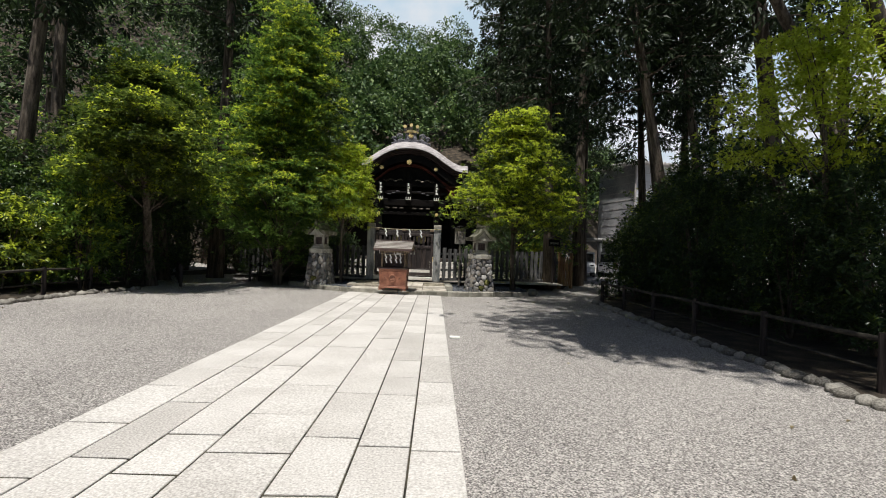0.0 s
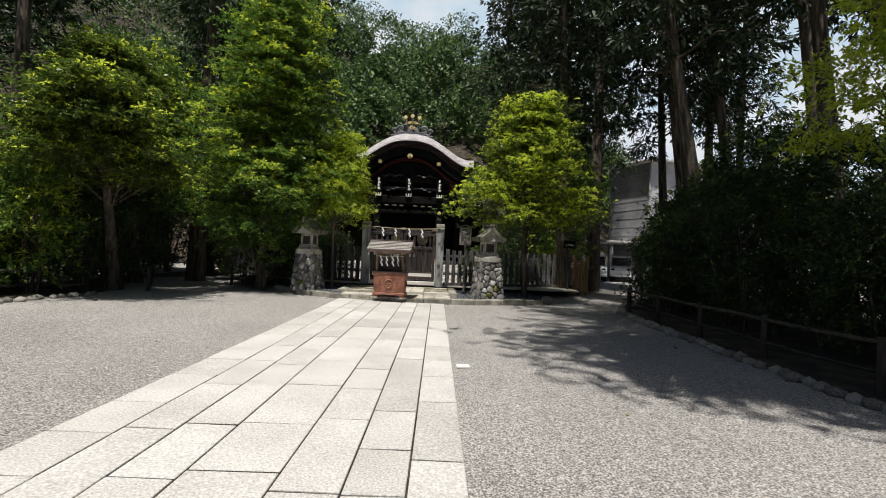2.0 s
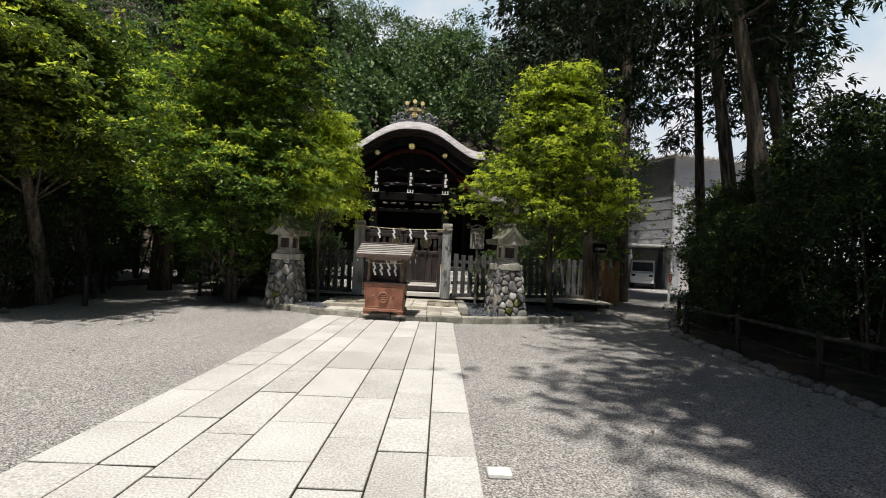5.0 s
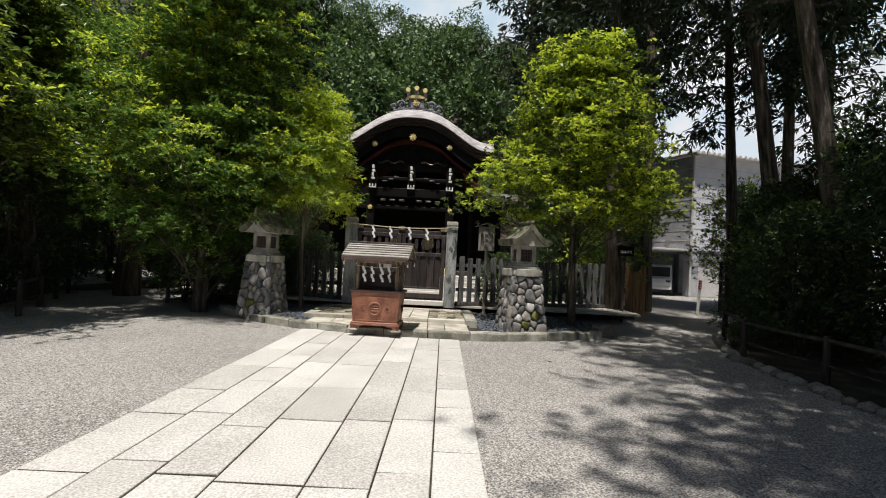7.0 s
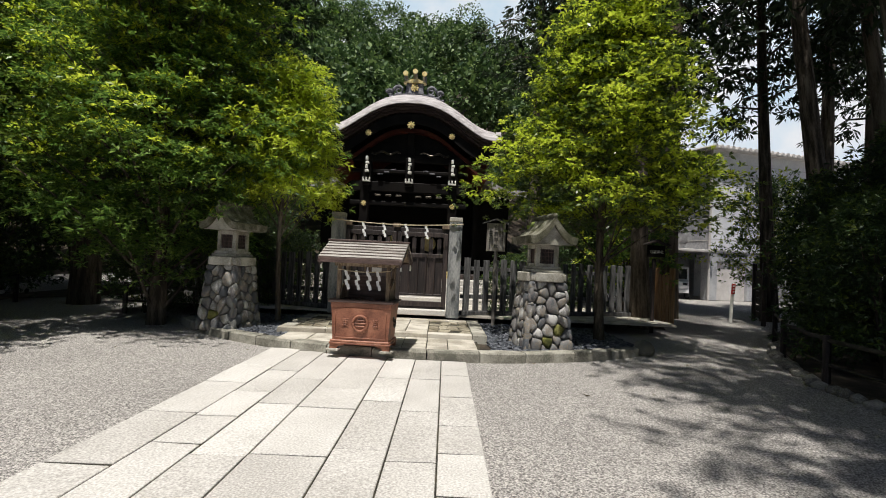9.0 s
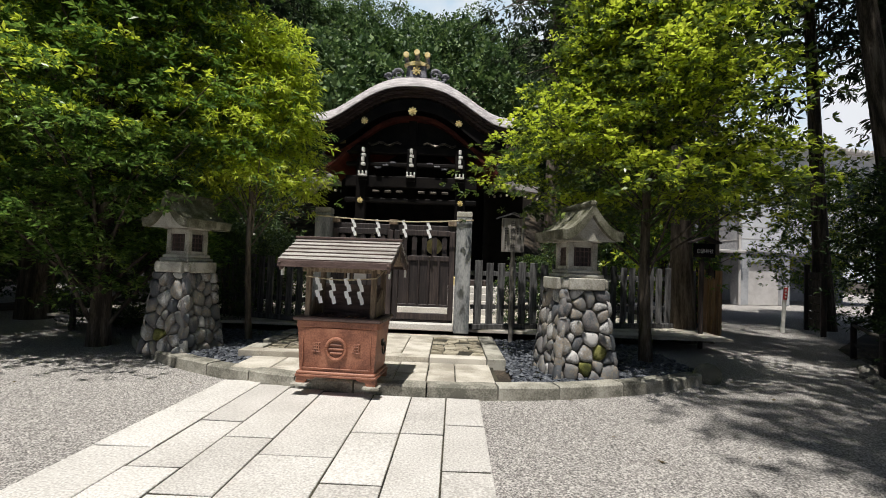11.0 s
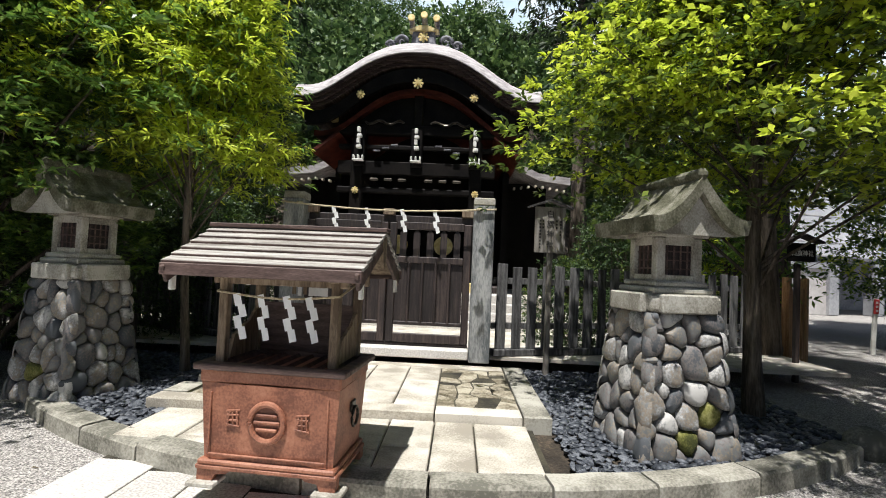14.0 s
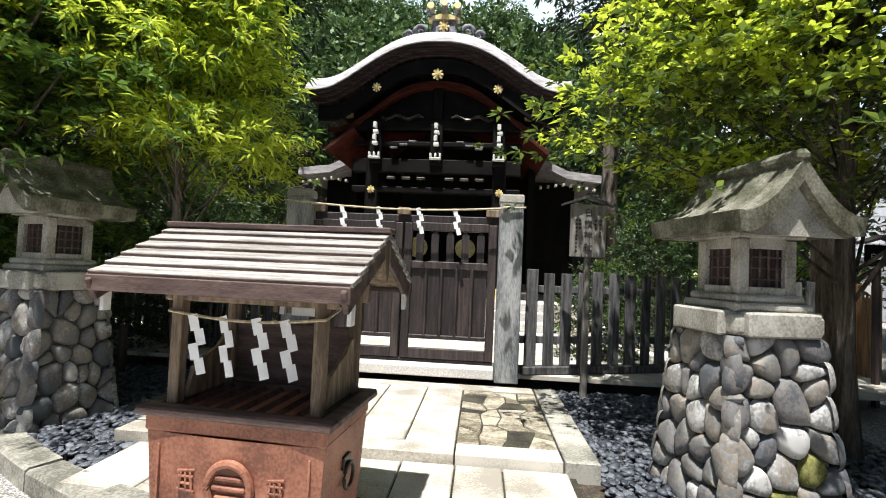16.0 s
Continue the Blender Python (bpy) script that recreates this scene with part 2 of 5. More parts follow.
def part(name, bm, mat, parent=None, label="", smooth=False):
    me = bpy.data.meshes.new(name)
    bmesh.ops.recalc_face_normals(bm, faces=bm.faces)
    if smooth:
        for f in bm.faces:
            f.smooth = True
    bm.to_mesh(me)
    bm.free()
    return link(name, me, mat, parent, label)


def thing(name, m, label, category, group="", kind=""):
    ob = new(name)
    ob.empty_display_size = 0.1
    ob.matrix_basis = m
    return tagged(ob, label, category, group, kind)


def box(bm, c, s, bevel=0.0, m=None, taper=1.0):
    """A block of size s about c, its edges bevelled, its top scaled by taper."""
    r = bmesh.ops.create_cube(bm, size=1.0)
    vs = r["verts"]
    for v in vs:
        k = taper if v.co.z > 0 else 1.0
        v.co = Vector((v.co.x * s[0] * k, v.co.y * s[1] * k, v.co.z * s[2]))
    if bevel:
        es = list({e for v in vs for e in v.link_edges})
        rb = bmesh.ops.bevel(bm, geom=es, offset=bevel, segments=1, affect="EDGES")
        vs = list({v for f in rb["faces"] for v in f.verts} | {v for v in vs if v.is_valid})
    for v in vs:
        v.co = (m @ v.co if m is not None else v.co) + Vector(c)
    return bm


def block(c, s, bevel=0.006, m=None, taper=1.0):
    return box(bmesh.new(), c, s, bevel, m, taper)


def tube(bm, pts, radii, n=8, caps=True):
    """A round limb through the points, with a radius at each."""
    rings = []
    for i, p in enumerate(pts):
        p = Vector(p)
        a, b = Vector(pts[max(0, i - 1)]), Vector(pts[min(len(pts) - 1, i + 1)])
        q = (b - a).to_track_quat("Z", "Y")
        rings.append([bm.verts.new(p + q @ Vector((math.cos(k * math.tau / n) * radii[i], math.sin(k * math.tau / n) * radii[i], 0))) for k in range(n)])
    for r0, r1 in zip(rings, rings[1:]):
        for k in range(n):
            bm.faces.new((r0[k], r0[(k + 1) % n], r1[(k + 1) % n], r1[k]))
    if caps:
        bm.faces.new(rings[0][::-1])
        bm.faces.new(rings[-1])
    return bm


def extrude_profile(pts, y0, y1, plane="xz"):
    """A closed outline in x and z, drawn out from y0 to y1."""
    bm = bmesh.new()
    rows = [[bm.verts.new((x, y, z)) for x, z in pts] for y in (y0, y1)]
    n = len(pts)
    for i in range(n):
        j = (i + 1) % n
        bm.faces.new((rows[0][i], rows[0][j], rows[1][j], rows[1][i]))
    for r in rows:
        f = bm.faces.new(r)
        bmesh.ops.triangulate(bm, faces=[f])
    return bm


def unit(v):
    return v / np.maximum(np.linalg.norm(v, axis=1, keepdims=True), 1e-6)


def leaf_mesh(name, base, way, length, width, tip=None, tumble=0.8):
    """Leaves as folded lozenges: base points, directions, lengths; tip marks the young, sun-bright ones, tumble how far
    they turn from the sky.
    """
    n = len(base)
    way = unit(way)
    side = unit(np.cross(way, rng.normal(size=(n, 3)) * tumble + np.array([0, 0, 1.0])))
    up = np.cross(side, way)
    L = (length * rng.uniform(0.65, 1.25, n))[:, None]
    W = L * (width / length) * 0.5
    mid = base + way * L * 0.45
    v = np.empty((n, 4, 3))
    v[:, 0], v[:, 2] = base, base + way * L - up * L * 0.14
    v[:, 1], v[:, 3] = mid + side * W + up * L * 0.07, mid - side * W + up * L * 0.07
    me = bpy.data.meshes.new(name)
    me.vertices.add(4 * n)
    me.vertices.foreach_set("co", v.reshape(-1))
    me.loops.add(4 * n)
    me.loops.foreach_set("vertex_index", np.arange(4 * n, dtype=np.int32))
    me.polygons.add(n)
    me.polygons.foreach_set("loop_start", np.arange(0, 4 * n, 4, dtype=np.int32))
    if tip is not None:
        me.polygons.foreach_set("material_index", tip.astype(np.int32))
    me.update(calc_edges=True)
    return me


def sprays(centres, outs, per, leaves, spread, length, width, droop=0.0, flat=1.0, young=0.0, name="crown", shade_below=0.0, pad=False):
    """Twig ends about each centre, and a whorl of leaves at each twig end; pad: spread in shallow domes that face the sky."""
    m = len(centres)
    off = rng.normal(size=(m, per, 3)) * spread
    if pad:
        wide = (off[:, :, 0] ** 2 + off[:, :, 1] ** 2) / (spread * spread)
        off[:, :, 2] = (off[:, :, 2] * 0.4 + spread * (0.9 - 0.35 * wide)) * flat
    else:
        off[:, :, 2] *= flat
    org = (centres[:, None] + off).reshape(-1, 3)
    d = unit((outs[:, None] + off / (np.linalg.norm(off, axis=2, keepdims=True) + 1e-6) * 0.9).reshape(-1, 3))
    base = np.repeat(org, leaves, axis=0)
    way = np.repeat(d, leaves, axis=0) * 0.55 + unit(rng.normal(size=(len(base), 3))) * 0.9
    way[:, 2] = way[:, 2] * (0.45 if pad else 0.85) - droop
    base = base + way * length * 0.25
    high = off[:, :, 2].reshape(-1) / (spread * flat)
    # fewer lime leaves below this height, painting shade under the upper boughs
    high = high - np.clip((shade_below - org[:, 2]) * 1.2, 0, 2.5)
    # lime goes to clump tops: young shoots and painted sunlight at once
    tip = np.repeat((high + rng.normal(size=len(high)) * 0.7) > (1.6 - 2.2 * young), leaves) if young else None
    return leaf_mesh(name, base, way, length, width, tip, 0.42 if pad else 0.8)


# ---- ground ----
def hill(x, y):
    """Height of the land: level round the court, a wooded slope behind and at the sides."""
    edge = 31 + max(0.0, x - 4) * 1.3
    b = max(0.0, y - edge) * 0.62 if x < 70 else 0.0
    l = max(0.0, -14 - x + max(0, 6 - y) * 0.2) * 0.28
    return min(34 + 3 * math.sin(x * 0.09) + 7 / (1 + math.exp((x + 4) / 2.5)), b) + min(9, l)


def make_ground():
    bm = bmesh.new()
    xs = [-600, -300, -150] + list(range(-90, 91, 3)) + [150, 300, 600]
    ys = [-600, -300, -150, -60] + list(range(-30, 121, 3)) + [200, 400, 700]
    g = [[bm.verts.new((x, y, hill(x, y) - (0.02 if (x < -15 or y > 30) else 0))) for x in xs] for y in ys]
    for j in range(len(ys) - 1):
        for i in range(len(xs) - 1):
            f = bm.faces.new((g[j][i], g[j][i + 1], g[j + 1][i + 1], g[j + 1][i]))
            cx, cy = (xs[i] + xs[i + 1]) / 2, (ys[j] + ys[j + 1]) / 2
            f.material_index = int(hill(cx, cy) > 0.1 or cy > 62 or abs(cx) > 60)
            f.smooth = True
    return tagged(part("ground", bm, [GRAVEL, SOIL]), "grey gravel court running into wooded slopes", "ground", kind="structure")


make_ground()


def cloud_bank():
    """Bright hazy cloud low over the horizon, far beyond the hill."""
    m = bpy.data.materials.new("bright_cloud")
    m.use_nodes = True
    nt = m.node_tree
    nt.nodes.remove(nt.nodes["Principled BSDF"])
    tc, n, e = nt.nodes.new("ShaderNodeTexCoord"), nt.nodes.new("ShaderNodeTexNoise"), nt.nodes.new("ShaderNodeEmission")
    n.inputs["Scale"].default_value, n.inputs["Detail"].default_value = 0.008, 6
    nt.links.new(tc.outputs["Object"], n.inputs["Vector"])
    nt.links.new(ramp(nt, n.outputs[0], [(0.4, (0.66, 0.82, 0.95)), (0.6, (0.95, 0.97, 1.0))]), e.inputs[0])
    e.inputs[1].default_value = 0.85
    nt.links.new(e.outputs[0], nt.nodes["Material Output"].inputs[0])
    bm = bmesh.new()
    k = 40
    lo = [bm.verts.new((900 * math.sin(radians(-50 + 100 * i / k)), 900 * math.cos(radians(-50 + 100 * i / k)), -40)) for i in range(k + 1)]
    hi = [bm.verts.new((v.co.x, v.co.y, 640)) for v in lo]
    for i in range(k):
        bm.faces.new((lo[i], lo[i + 1], hi[i + 1], hi[i]))
    return tagged(part("backdrop", bm, m), "bright hazy summer sky beyond the hill", "sky", kind="structure")


cloud_bank()


# ---- trees and shrubs ----
def limb_tree(name, x, y, height, label, radius, low, leafmats, limbs, per, leaves, length, width, spread, flat, young, trunk_r, lean=(0, 0), shape="cone", category="tree", droop=0.0, clumps=4, tiers=0, shade_below=0.0, pad=False, bias=0.0):
    """A tree with a bent trunk, limbs that leave it at all heights, and foliage along the limbs."""
    t = thing(name, pose(x, y, 0), label, category)
    bm = bmesh.new()
    tp = [(lean[0] * k * k + 0.06 * math.sin(5 * k + x), lean[1] * k * k + 0.06 * math.cos(4 * k), -0.1 + k * height * 0.93) for k in np.linspace(0, 1, 9)]
    tube(bm, tp, [trunk_r * (1.35 if k == 0 else 1) * (1 - 0.9 * k) + 0.012 for k in np.linspace(0, 1, 9)], 10)
    cen, outs = [], []
    for i in range(limbs):
        k = low + (1 - low) * ((i + 0.5) / limbs) ** 0.9
        if shape == "tier" and tiers:
            k = low + (1 - low) * (math.floor((k - low) / (1 - low) * tiers) + 0.5) / tiers + rng.normal() * 0.009
        z = k * height
        u = min(1.0, max(0.0, (k - low) / (1 - low)))
        if shape == "cone":
            r = radius * min(1.0, (0.55 + 3.0 * u)) * (1 - u) ** 0.62
        elif shape == "tier":
            r = radius * (1 - 0.93 * u) ** 0.85
        elif shape == "dome":
            r = radius * math.sqrt(max(0.02, 1 - (2 * u * 0.98 - 0.75) ** 2 / 1.6))
        else:
            r = radius * math.sqrt(max(0.02, 1 - u * u))
        r *= rng.uniform(0.72, 1.14)
        a = i * 2.39996 + rng.uniform(-0.4, 0.4)
        r *= 1 - bias * math.cos(a)
        kk = max(0.0, k - 0.16 - 0.05 * rng.random())
        p0 = Vector((lean[0] * kk * kk, lean[1] * kk * kk, kk * height * 0.93))
        p2 = Vector((lean[0] * k * k + math.cos(a) * r, lean[1] * k * k + math.sin(a) * r, z))
        p1 = (p0 + p2) / 2 + Vector((0, 0, 0.08 * r))
        tube(bm, [p0, p1, p2], [max(0.012, trunk_r * 0.3 * (1 - kk)), max(0.01, trunk_r * 0.18 * (1 - kk)), 0.006], 5, False)
        for j in range(clumps):
            f = (0.5 if shape == "tier" else 0.36) + (0.54 if shape == "tier" else 0.68) * (j + rng.random() * 0.8) / clumps
            q = p0.lerp(p1, f * 2) if f < 0.5 else p1.lerp(p2, f * 2 - 1)
            cen.append((q.x + rng.normal() * spread * 0.7, q.y + rng.normal() * spread * 0.7, q.z + rng.normal() * spread * 0.3))
            outs.append((math.cos(a) * 0.7, math.sin(a) * 0.7, 0.55))
    part("trunk", bm, BARK, t, "", True)
    me = sprays(np.array(cen), np.array(outs), per, leaves, spread, length, width, droop, flat, young, shade_below=shade_below, pad=pad)
    link("crown", me, leafmats, t)
    return t


def shrub(name, m, label, radius, height, leafmats, count, leaves, length, width, young, stems=5, category="shrub", skirt=0.08):
    """A many-stemmed bush, leafy nearly to the ground, with an uneven outline."""
    t = thing(name, m, label, category)
    bm = bmesh.new()
    cen, outs = [], []
    for s in range(stems):
        a = s * math.tau / stems + rng.uniform(-0.5, 0.5)
        r = radius * rng.uniform(0.3, 0.65)
        tube(bm, [(0.06 * math.cos(a), 0.06 * math.sin(a), -0.05), (r * 0.45 * math.cos(a), r * 0.45 * math.sin(a), height * 0.45), (r * math.cos(a), r * math.sin(a), height * rng.uniform(0.75, 0.95))], [0.035, 0.025, 0.008], 6, False)
    part("stem", bm, BARK, t, "", True)
    for i in range(count):
        u = rng.random()
        z = height * (skirt + (1 - skirt) * u ** 0.8)
        a = rng.uniform(0, math.tau)
        bulge = 0.8 + 0.3 * math.sin(3 * a + 5 * u + height) * math.cos(4 * u + a)
        r = radius * bulge * math.sqrt(max(0.03, 1 - (u * 1.02 - 0.35) ** 2 / 0.46)) * rng.uniform(0.55, 1.0) ** 0.5
        cen.append((r * math.cos(a), r * math.sin(a), z))
        outs.append((math.cos(a) * 0.8, math.sin(a) * 0.8, 0.4 + 0.5 * u))
    me = sprays(np.array(cen), np.array(outs), 7, leaves, 0.17, length, width, 0.1, 0.6, young)
    link("crown", me, leafmats, t)
    return t


def cedar(name, m, label, height, trunk_r, low, radius, count):
    """A tall cedar: straight bare trunk, drooping dark boughs from the height low upwards."""
    t = thing(name, m, label, "tree", "cedars round the court")
    bm = bmesh.new()
    tube(bm, [(0.05 * math.sin(3 * k), 0.05 * math.cos(2 * k), -0.2 + k * height) for k in np.linspace(0, 1, 8)], [trunk_r * (1.3 if k == 0 else 1) * (1 - 0.88 * k) for k in np.linspace(0, 1, 8)], 12)
    cen, outs = [], []
    for i in range(count):
        u = (i + 0.5) / count
        z = low + (height - low) * u
        a = i * 2.39996 + rng.uniform(-0.6, 0.6)
        r = radius * (1 - u * 0.8) * rng.uniform(0.6, 1.15)
        p0, p2 = Vector((0, 0, z)), Vector((r * math.cos(a), r * math.sin(a), z - 0.12 * r))
        tube(bm, [p0, p0.lerp(p2, 0.5) + Vector((0, 0, 0.15 * r)), p2], [0.05, 0.03, 0.01], 5, False)
        for j in range(4):
            q = p0.lerp(p2, 0.35 + 0.2 * j)
            cen.append((q.x + rng.normal() * 0.2, q.y + rng.normal() * 0.2, q.z + rng.normal() * 0.15))
            outs.append((math.cos(a), math.sin(a), -0.3))
    part("trunk", bm, BARK, t, "", True)
    me = sprays(np.array(cen), np.array(outs), 6, 7, 0.33, 0.30, 0.085, 0.45, 0.6, 0)
    link("crown", me, L_CEDAR, t)
    return t


limb_tree("evergreen_tree", -5.75, 17.5, 9.8, "tall bright green broadleaf tree beside a stone lantern", 2.75, 0.2, [L_BRIGHT, L_LIME], 88, 52, 9, 0.105, 0.036, 0.36, 0.42, 0.34, 0.13, (0.6, -0.9), clumps=4, shade_below=3.4, pad=True)
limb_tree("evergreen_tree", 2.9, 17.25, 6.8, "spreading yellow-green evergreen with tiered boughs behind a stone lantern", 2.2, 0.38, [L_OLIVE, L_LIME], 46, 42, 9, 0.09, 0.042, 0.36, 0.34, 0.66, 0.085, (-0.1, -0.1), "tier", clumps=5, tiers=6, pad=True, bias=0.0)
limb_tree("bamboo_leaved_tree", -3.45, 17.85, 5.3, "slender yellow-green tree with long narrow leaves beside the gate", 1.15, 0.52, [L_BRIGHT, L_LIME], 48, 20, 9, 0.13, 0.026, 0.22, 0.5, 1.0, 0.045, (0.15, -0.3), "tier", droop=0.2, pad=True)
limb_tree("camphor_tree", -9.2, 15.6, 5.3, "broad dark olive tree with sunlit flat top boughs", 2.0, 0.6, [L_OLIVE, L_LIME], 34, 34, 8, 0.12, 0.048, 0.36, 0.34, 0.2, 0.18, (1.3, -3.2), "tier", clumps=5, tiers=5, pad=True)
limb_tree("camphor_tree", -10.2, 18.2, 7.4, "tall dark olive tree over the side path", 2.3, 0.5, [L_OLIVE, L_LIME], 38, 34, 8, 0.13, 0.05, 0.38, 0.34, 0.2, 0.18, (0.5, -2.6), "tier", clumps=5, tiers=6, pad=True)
limb_tree("evergreen_tree", -13.0, 22.0, 9.5, "light green tree standing in the wood", 3.2, 0.3, [L_BRIGHT, L_LIME], 70, 10, 8, 0.2, 0.07, 0.42, 0.5, 0.3, 0.16, (0.3, -0.2), "dome", clumps=5)
limb_tree("evergreen_tree", 7.3, 8.6, 6.3, "lime green young tree above the dark shrubs", 2.1, 0.56, [L_LIME, L_LIME], 26, 18, 8, 0.10, 0.042, 0.3, 0.16, 0.7, 0.07, (-0.2, 0), "tier", clumps=4)
limb_tree("evergreen_tree", 5.4, 22.5, 6.0, "fresh green tree behind the picket fence", 1.6, 0.2, [L_BRIGHT, L_LIME], 46, 10, 8, 0.14, 0.05, 0.3, 0.45, 0.3, 0.08, (0, 0), "dome", clumps=4)
limb_tree("evergreen_tree", 12.6, 26.6, 5.5, "light green sapling beside the side road", 1.7, 0.25, [L_BRIGHT, L_LIME], 40, 9, 8, 0.15, 0.055, 0.32, 0.45, 0.25, 0.06, (0, 0), "dome", clumps=4)
# high boughs that shade the court
for x, y, h, r, lx, ly in ((8.6, 4.2, 13.0, 1.6, -7.2, 0.0), (8.8, 6.2, 13.5, 2.4, -7.6, -0.3), (9.6, 8.6, 14.0, 2.7, -6.6, -0.4), (10.2, 11.0, 14.5, 2.9, -7.4, -0.4)):
    limb_tree("shade_tree", x, y, h, "tall leaning broadleaf tree with high boughs over the court", r, 0.76, [L_DARK, L_OLIVE], 32, 17, 7, 0.2, 0.085, 0.5, 0.3, 0.2, 0.22, (lx, ly), "dome", clumps=4)

sh_dark = [shrub("shrub", pose(-40, -20 - 6 * i, 0), "dense dark green shrub behind a low wooden rail", 1.5, 3.4 + 0.5 * i, [L_DARK, L_OLIVE], 260, 6, 0.12, 0.042, 0.2) for i in range(3)]
for i, (x, y, s) in enumerate([(6.7, 15.4, 0.8), (7.3, 13.6, 0.95), (6.7, 11.9, 0.8), (7.0, 10.2, 0.75), (6.8, 8.8, 0.7), (7.0, 7.2, 0.72), (6.7, 5.8, 0.75), (7.4, 3.4, 1.0), (8.9, 15.2, 1.2), (9.2, 12.4, 1.3), (9.3, 9.0, 1.3), (9.4, 5.8, 1.3), (8.4, 18.2, 1.0), (10.2, 20.4, 1.1), (12.0, 17.5, 1.4), (13.0, 13.0, 1.5),
                               (-10.9, 15.6, 1.0), (-10.3, 17.6, 1.0), (-12.4, 14.2, 1.2), (-11.2, 13.4, 0.7), (-9.7, 15.2, 0.7), (-5.6, 18.9, 0.5), (-6.9, 19.2, 0.6), (-4.6, 19.6, 0.45), (-7.4, 25.0, 1.2), (-12.5, 24.5, 1.4), (-6.0, 23.8, 1.0), (7.9, 16.9, 0.9), (9.4, 17.4, 1.2),  (-13.0, 17.6, 1.3), (-11.6, 20.3, 1.1), (-13.5, 11.2, 1.3), (-7.4, 22.6, 0.9), (-9.6, 23.8, 1.1), (-5.2, 21.2, 0.75), (-14.5, 8.0, 1.3), (-3.9, 20.4, 0.6), (3.1, 22.4, 0.7), (4.4, 25.0, 1.0), (1.7, 20.7, 0.5)]):
    copy_thing(sh_dark[i % 3], pose(x, y, hill(x, y), 0, 0, 71 * i) @ Matrix.Scale(s, 4))
for ob in sh_dark:
    for o in (*ob.children_recursive, ob):
        bpy.data.objects.remove(o)
shrub("shrub", pose(-10.0, 13.7, 0), "light green rounded shrub behind a low rail", 1.05, 3.8, [L_BRIGHT, L_LIME], 240, 8, 0.13, 0.045, 0.35)
shrub("shrub", pose(-11.2, 12.4, 0), "pale lime shrub beside the court", 1.2, 2.4, [L_OLIVE, L_LIME], 220, 8, 0.13, 0.045, 0.4)
shrub("shrub", pose(-12.2, 13.4, 0), "dense green shrub behind a low rail", 1.4, 3.3, [L_DARK, L_BRIGHT], 220, 8, 0.13, 0.045, 0.3)

ced = [cedar("cedar", pose(-60, -20 - 8 * i, 0), "tall cedar with a straight bare trunk and drooping dark boughs", 21 + 2 * i, 0.23 + 0.025 * i, 7.0 + 1.5 * i, 2.6, 50) for i in range(3)]
for i, (x, y, rx, ry) in enumerate([(8.4, 16.0, 0, -11), (12.6, 21.0, 0, -9), (10.7, 21.2, 0, -8), (10.9, 24.2, 0, -3), (12.9, 24.5, 0, 0), (7.2, 23.8, 0, 0), (5.0, 20.6, 0, -2), (10.8, 14.0, 0, -8), (12.6, 16.5, 0, -8), (14.5, 24.5, 0, 0), (9.0, 28.5, 0, 0), (3.6, 28.0, 0, 0), (6.2, 30.5, 0, 0),
                                     (-12.9, 14.6, 0, 5), (-9.2, 20.3, 0, 1), (-8.0, 26.0, 0, 4), (-11.5, 26.5, 0, 0), (-14.5, 18.5, 0, 0), (-17.5, 22.0, 0, 0), (-14.0, 30.0, 0, 0), (16.0, 18.5, 0, 0), (4.6, 26.2, 0, 0), (8.4, 33.5, 0, 0), (5.4, 34.5, 0, 0), (11.5, 36.5, 0, 0), (-9.5, 31.0, 0, 0)]):
    copy_thing(ced[i % 3], pose(x, y, hill(x, y), rx, ry, 0) @ pose(0, 0, 0, 0, 0, 50 * i))
for ob in ced:
    for o in (*ob.children_recursive, ob):
        bpy.data.objects.remove(o)


def hill_wood():
    """The woods on the slopes, and all round the court far off: crowns of leafy clumps."""
    base, way = [], []
    spots = []
    for i in range(2600):
        x, y = rng.uniform(-60, 60), rng.uniform(-45, 95)
        h = hill(x, y)
        far = h > 0.6 or (abs(x) > 26 and y < 40) or y < -18
        if x > 9 and y < 52 and y > 25 and h < 0.6:
            far = False
        if far and all((x - a) ** 2 + (y - b) ** 2 > 11.5 for a, b in spots):
            spots.append((x, y))
    for x, y in spots:
        seen = 26 < y < 72 and -24 < x < 34
        n = 1900 if seen else (500 if y > 26 else 130)
        r, hh = rng.uniform(2.1, 3.5), rng.uniform(3.5, 8.0)
        if x < -14 and y < 30:
            hh *= 0.55
        d = unit(rng.normal(size=(n, 3)))
        d[:, 2] = np.abs(d[:, 2]) * 1.0 - 0.35
        bump = 1 + 0.34 * np.sin(5 * d[:, 0] + x) * np.cos(4 * d[:, 1] + y) + 0.16 * np.sin(11 * d[:, 2] + 9 * d[:, 0])
        p = d * (r * bump * rng.uniform(0.75, 1.03, n))[:, None] * np.array([1, 1, 1.25]) + np.array([x, y, hill(x, y) + hh])
        base.append(p)
        way.append(d + unit(rng.normal(size=(n, 3))) * 0.9)
    b, w = np.concatenate(base), np.concatenate(way)
    me = leaf_mesh("hill_wood", b, w, 0.4, 0.25, None, 0.45)
    return tagged(link("hill_wood", me, L_HILL), "mixed green woods on the slopes behind the shrine", "woods", kind="stuff")


hill_wood()


# ---- shrine ----
CX = -1.48


def roof_z(u):
    """Height of the undulating gable over the porch, u from -1 to 1."""
    a = abs(u)
    return 5.02 + 1.04 * (0.5 + 0.5 * math.cos(math.pi * min(1.0, (a / 0.96) ** 1.25))) + 0.04 * max(0.0, a - 0.8) / 0.2


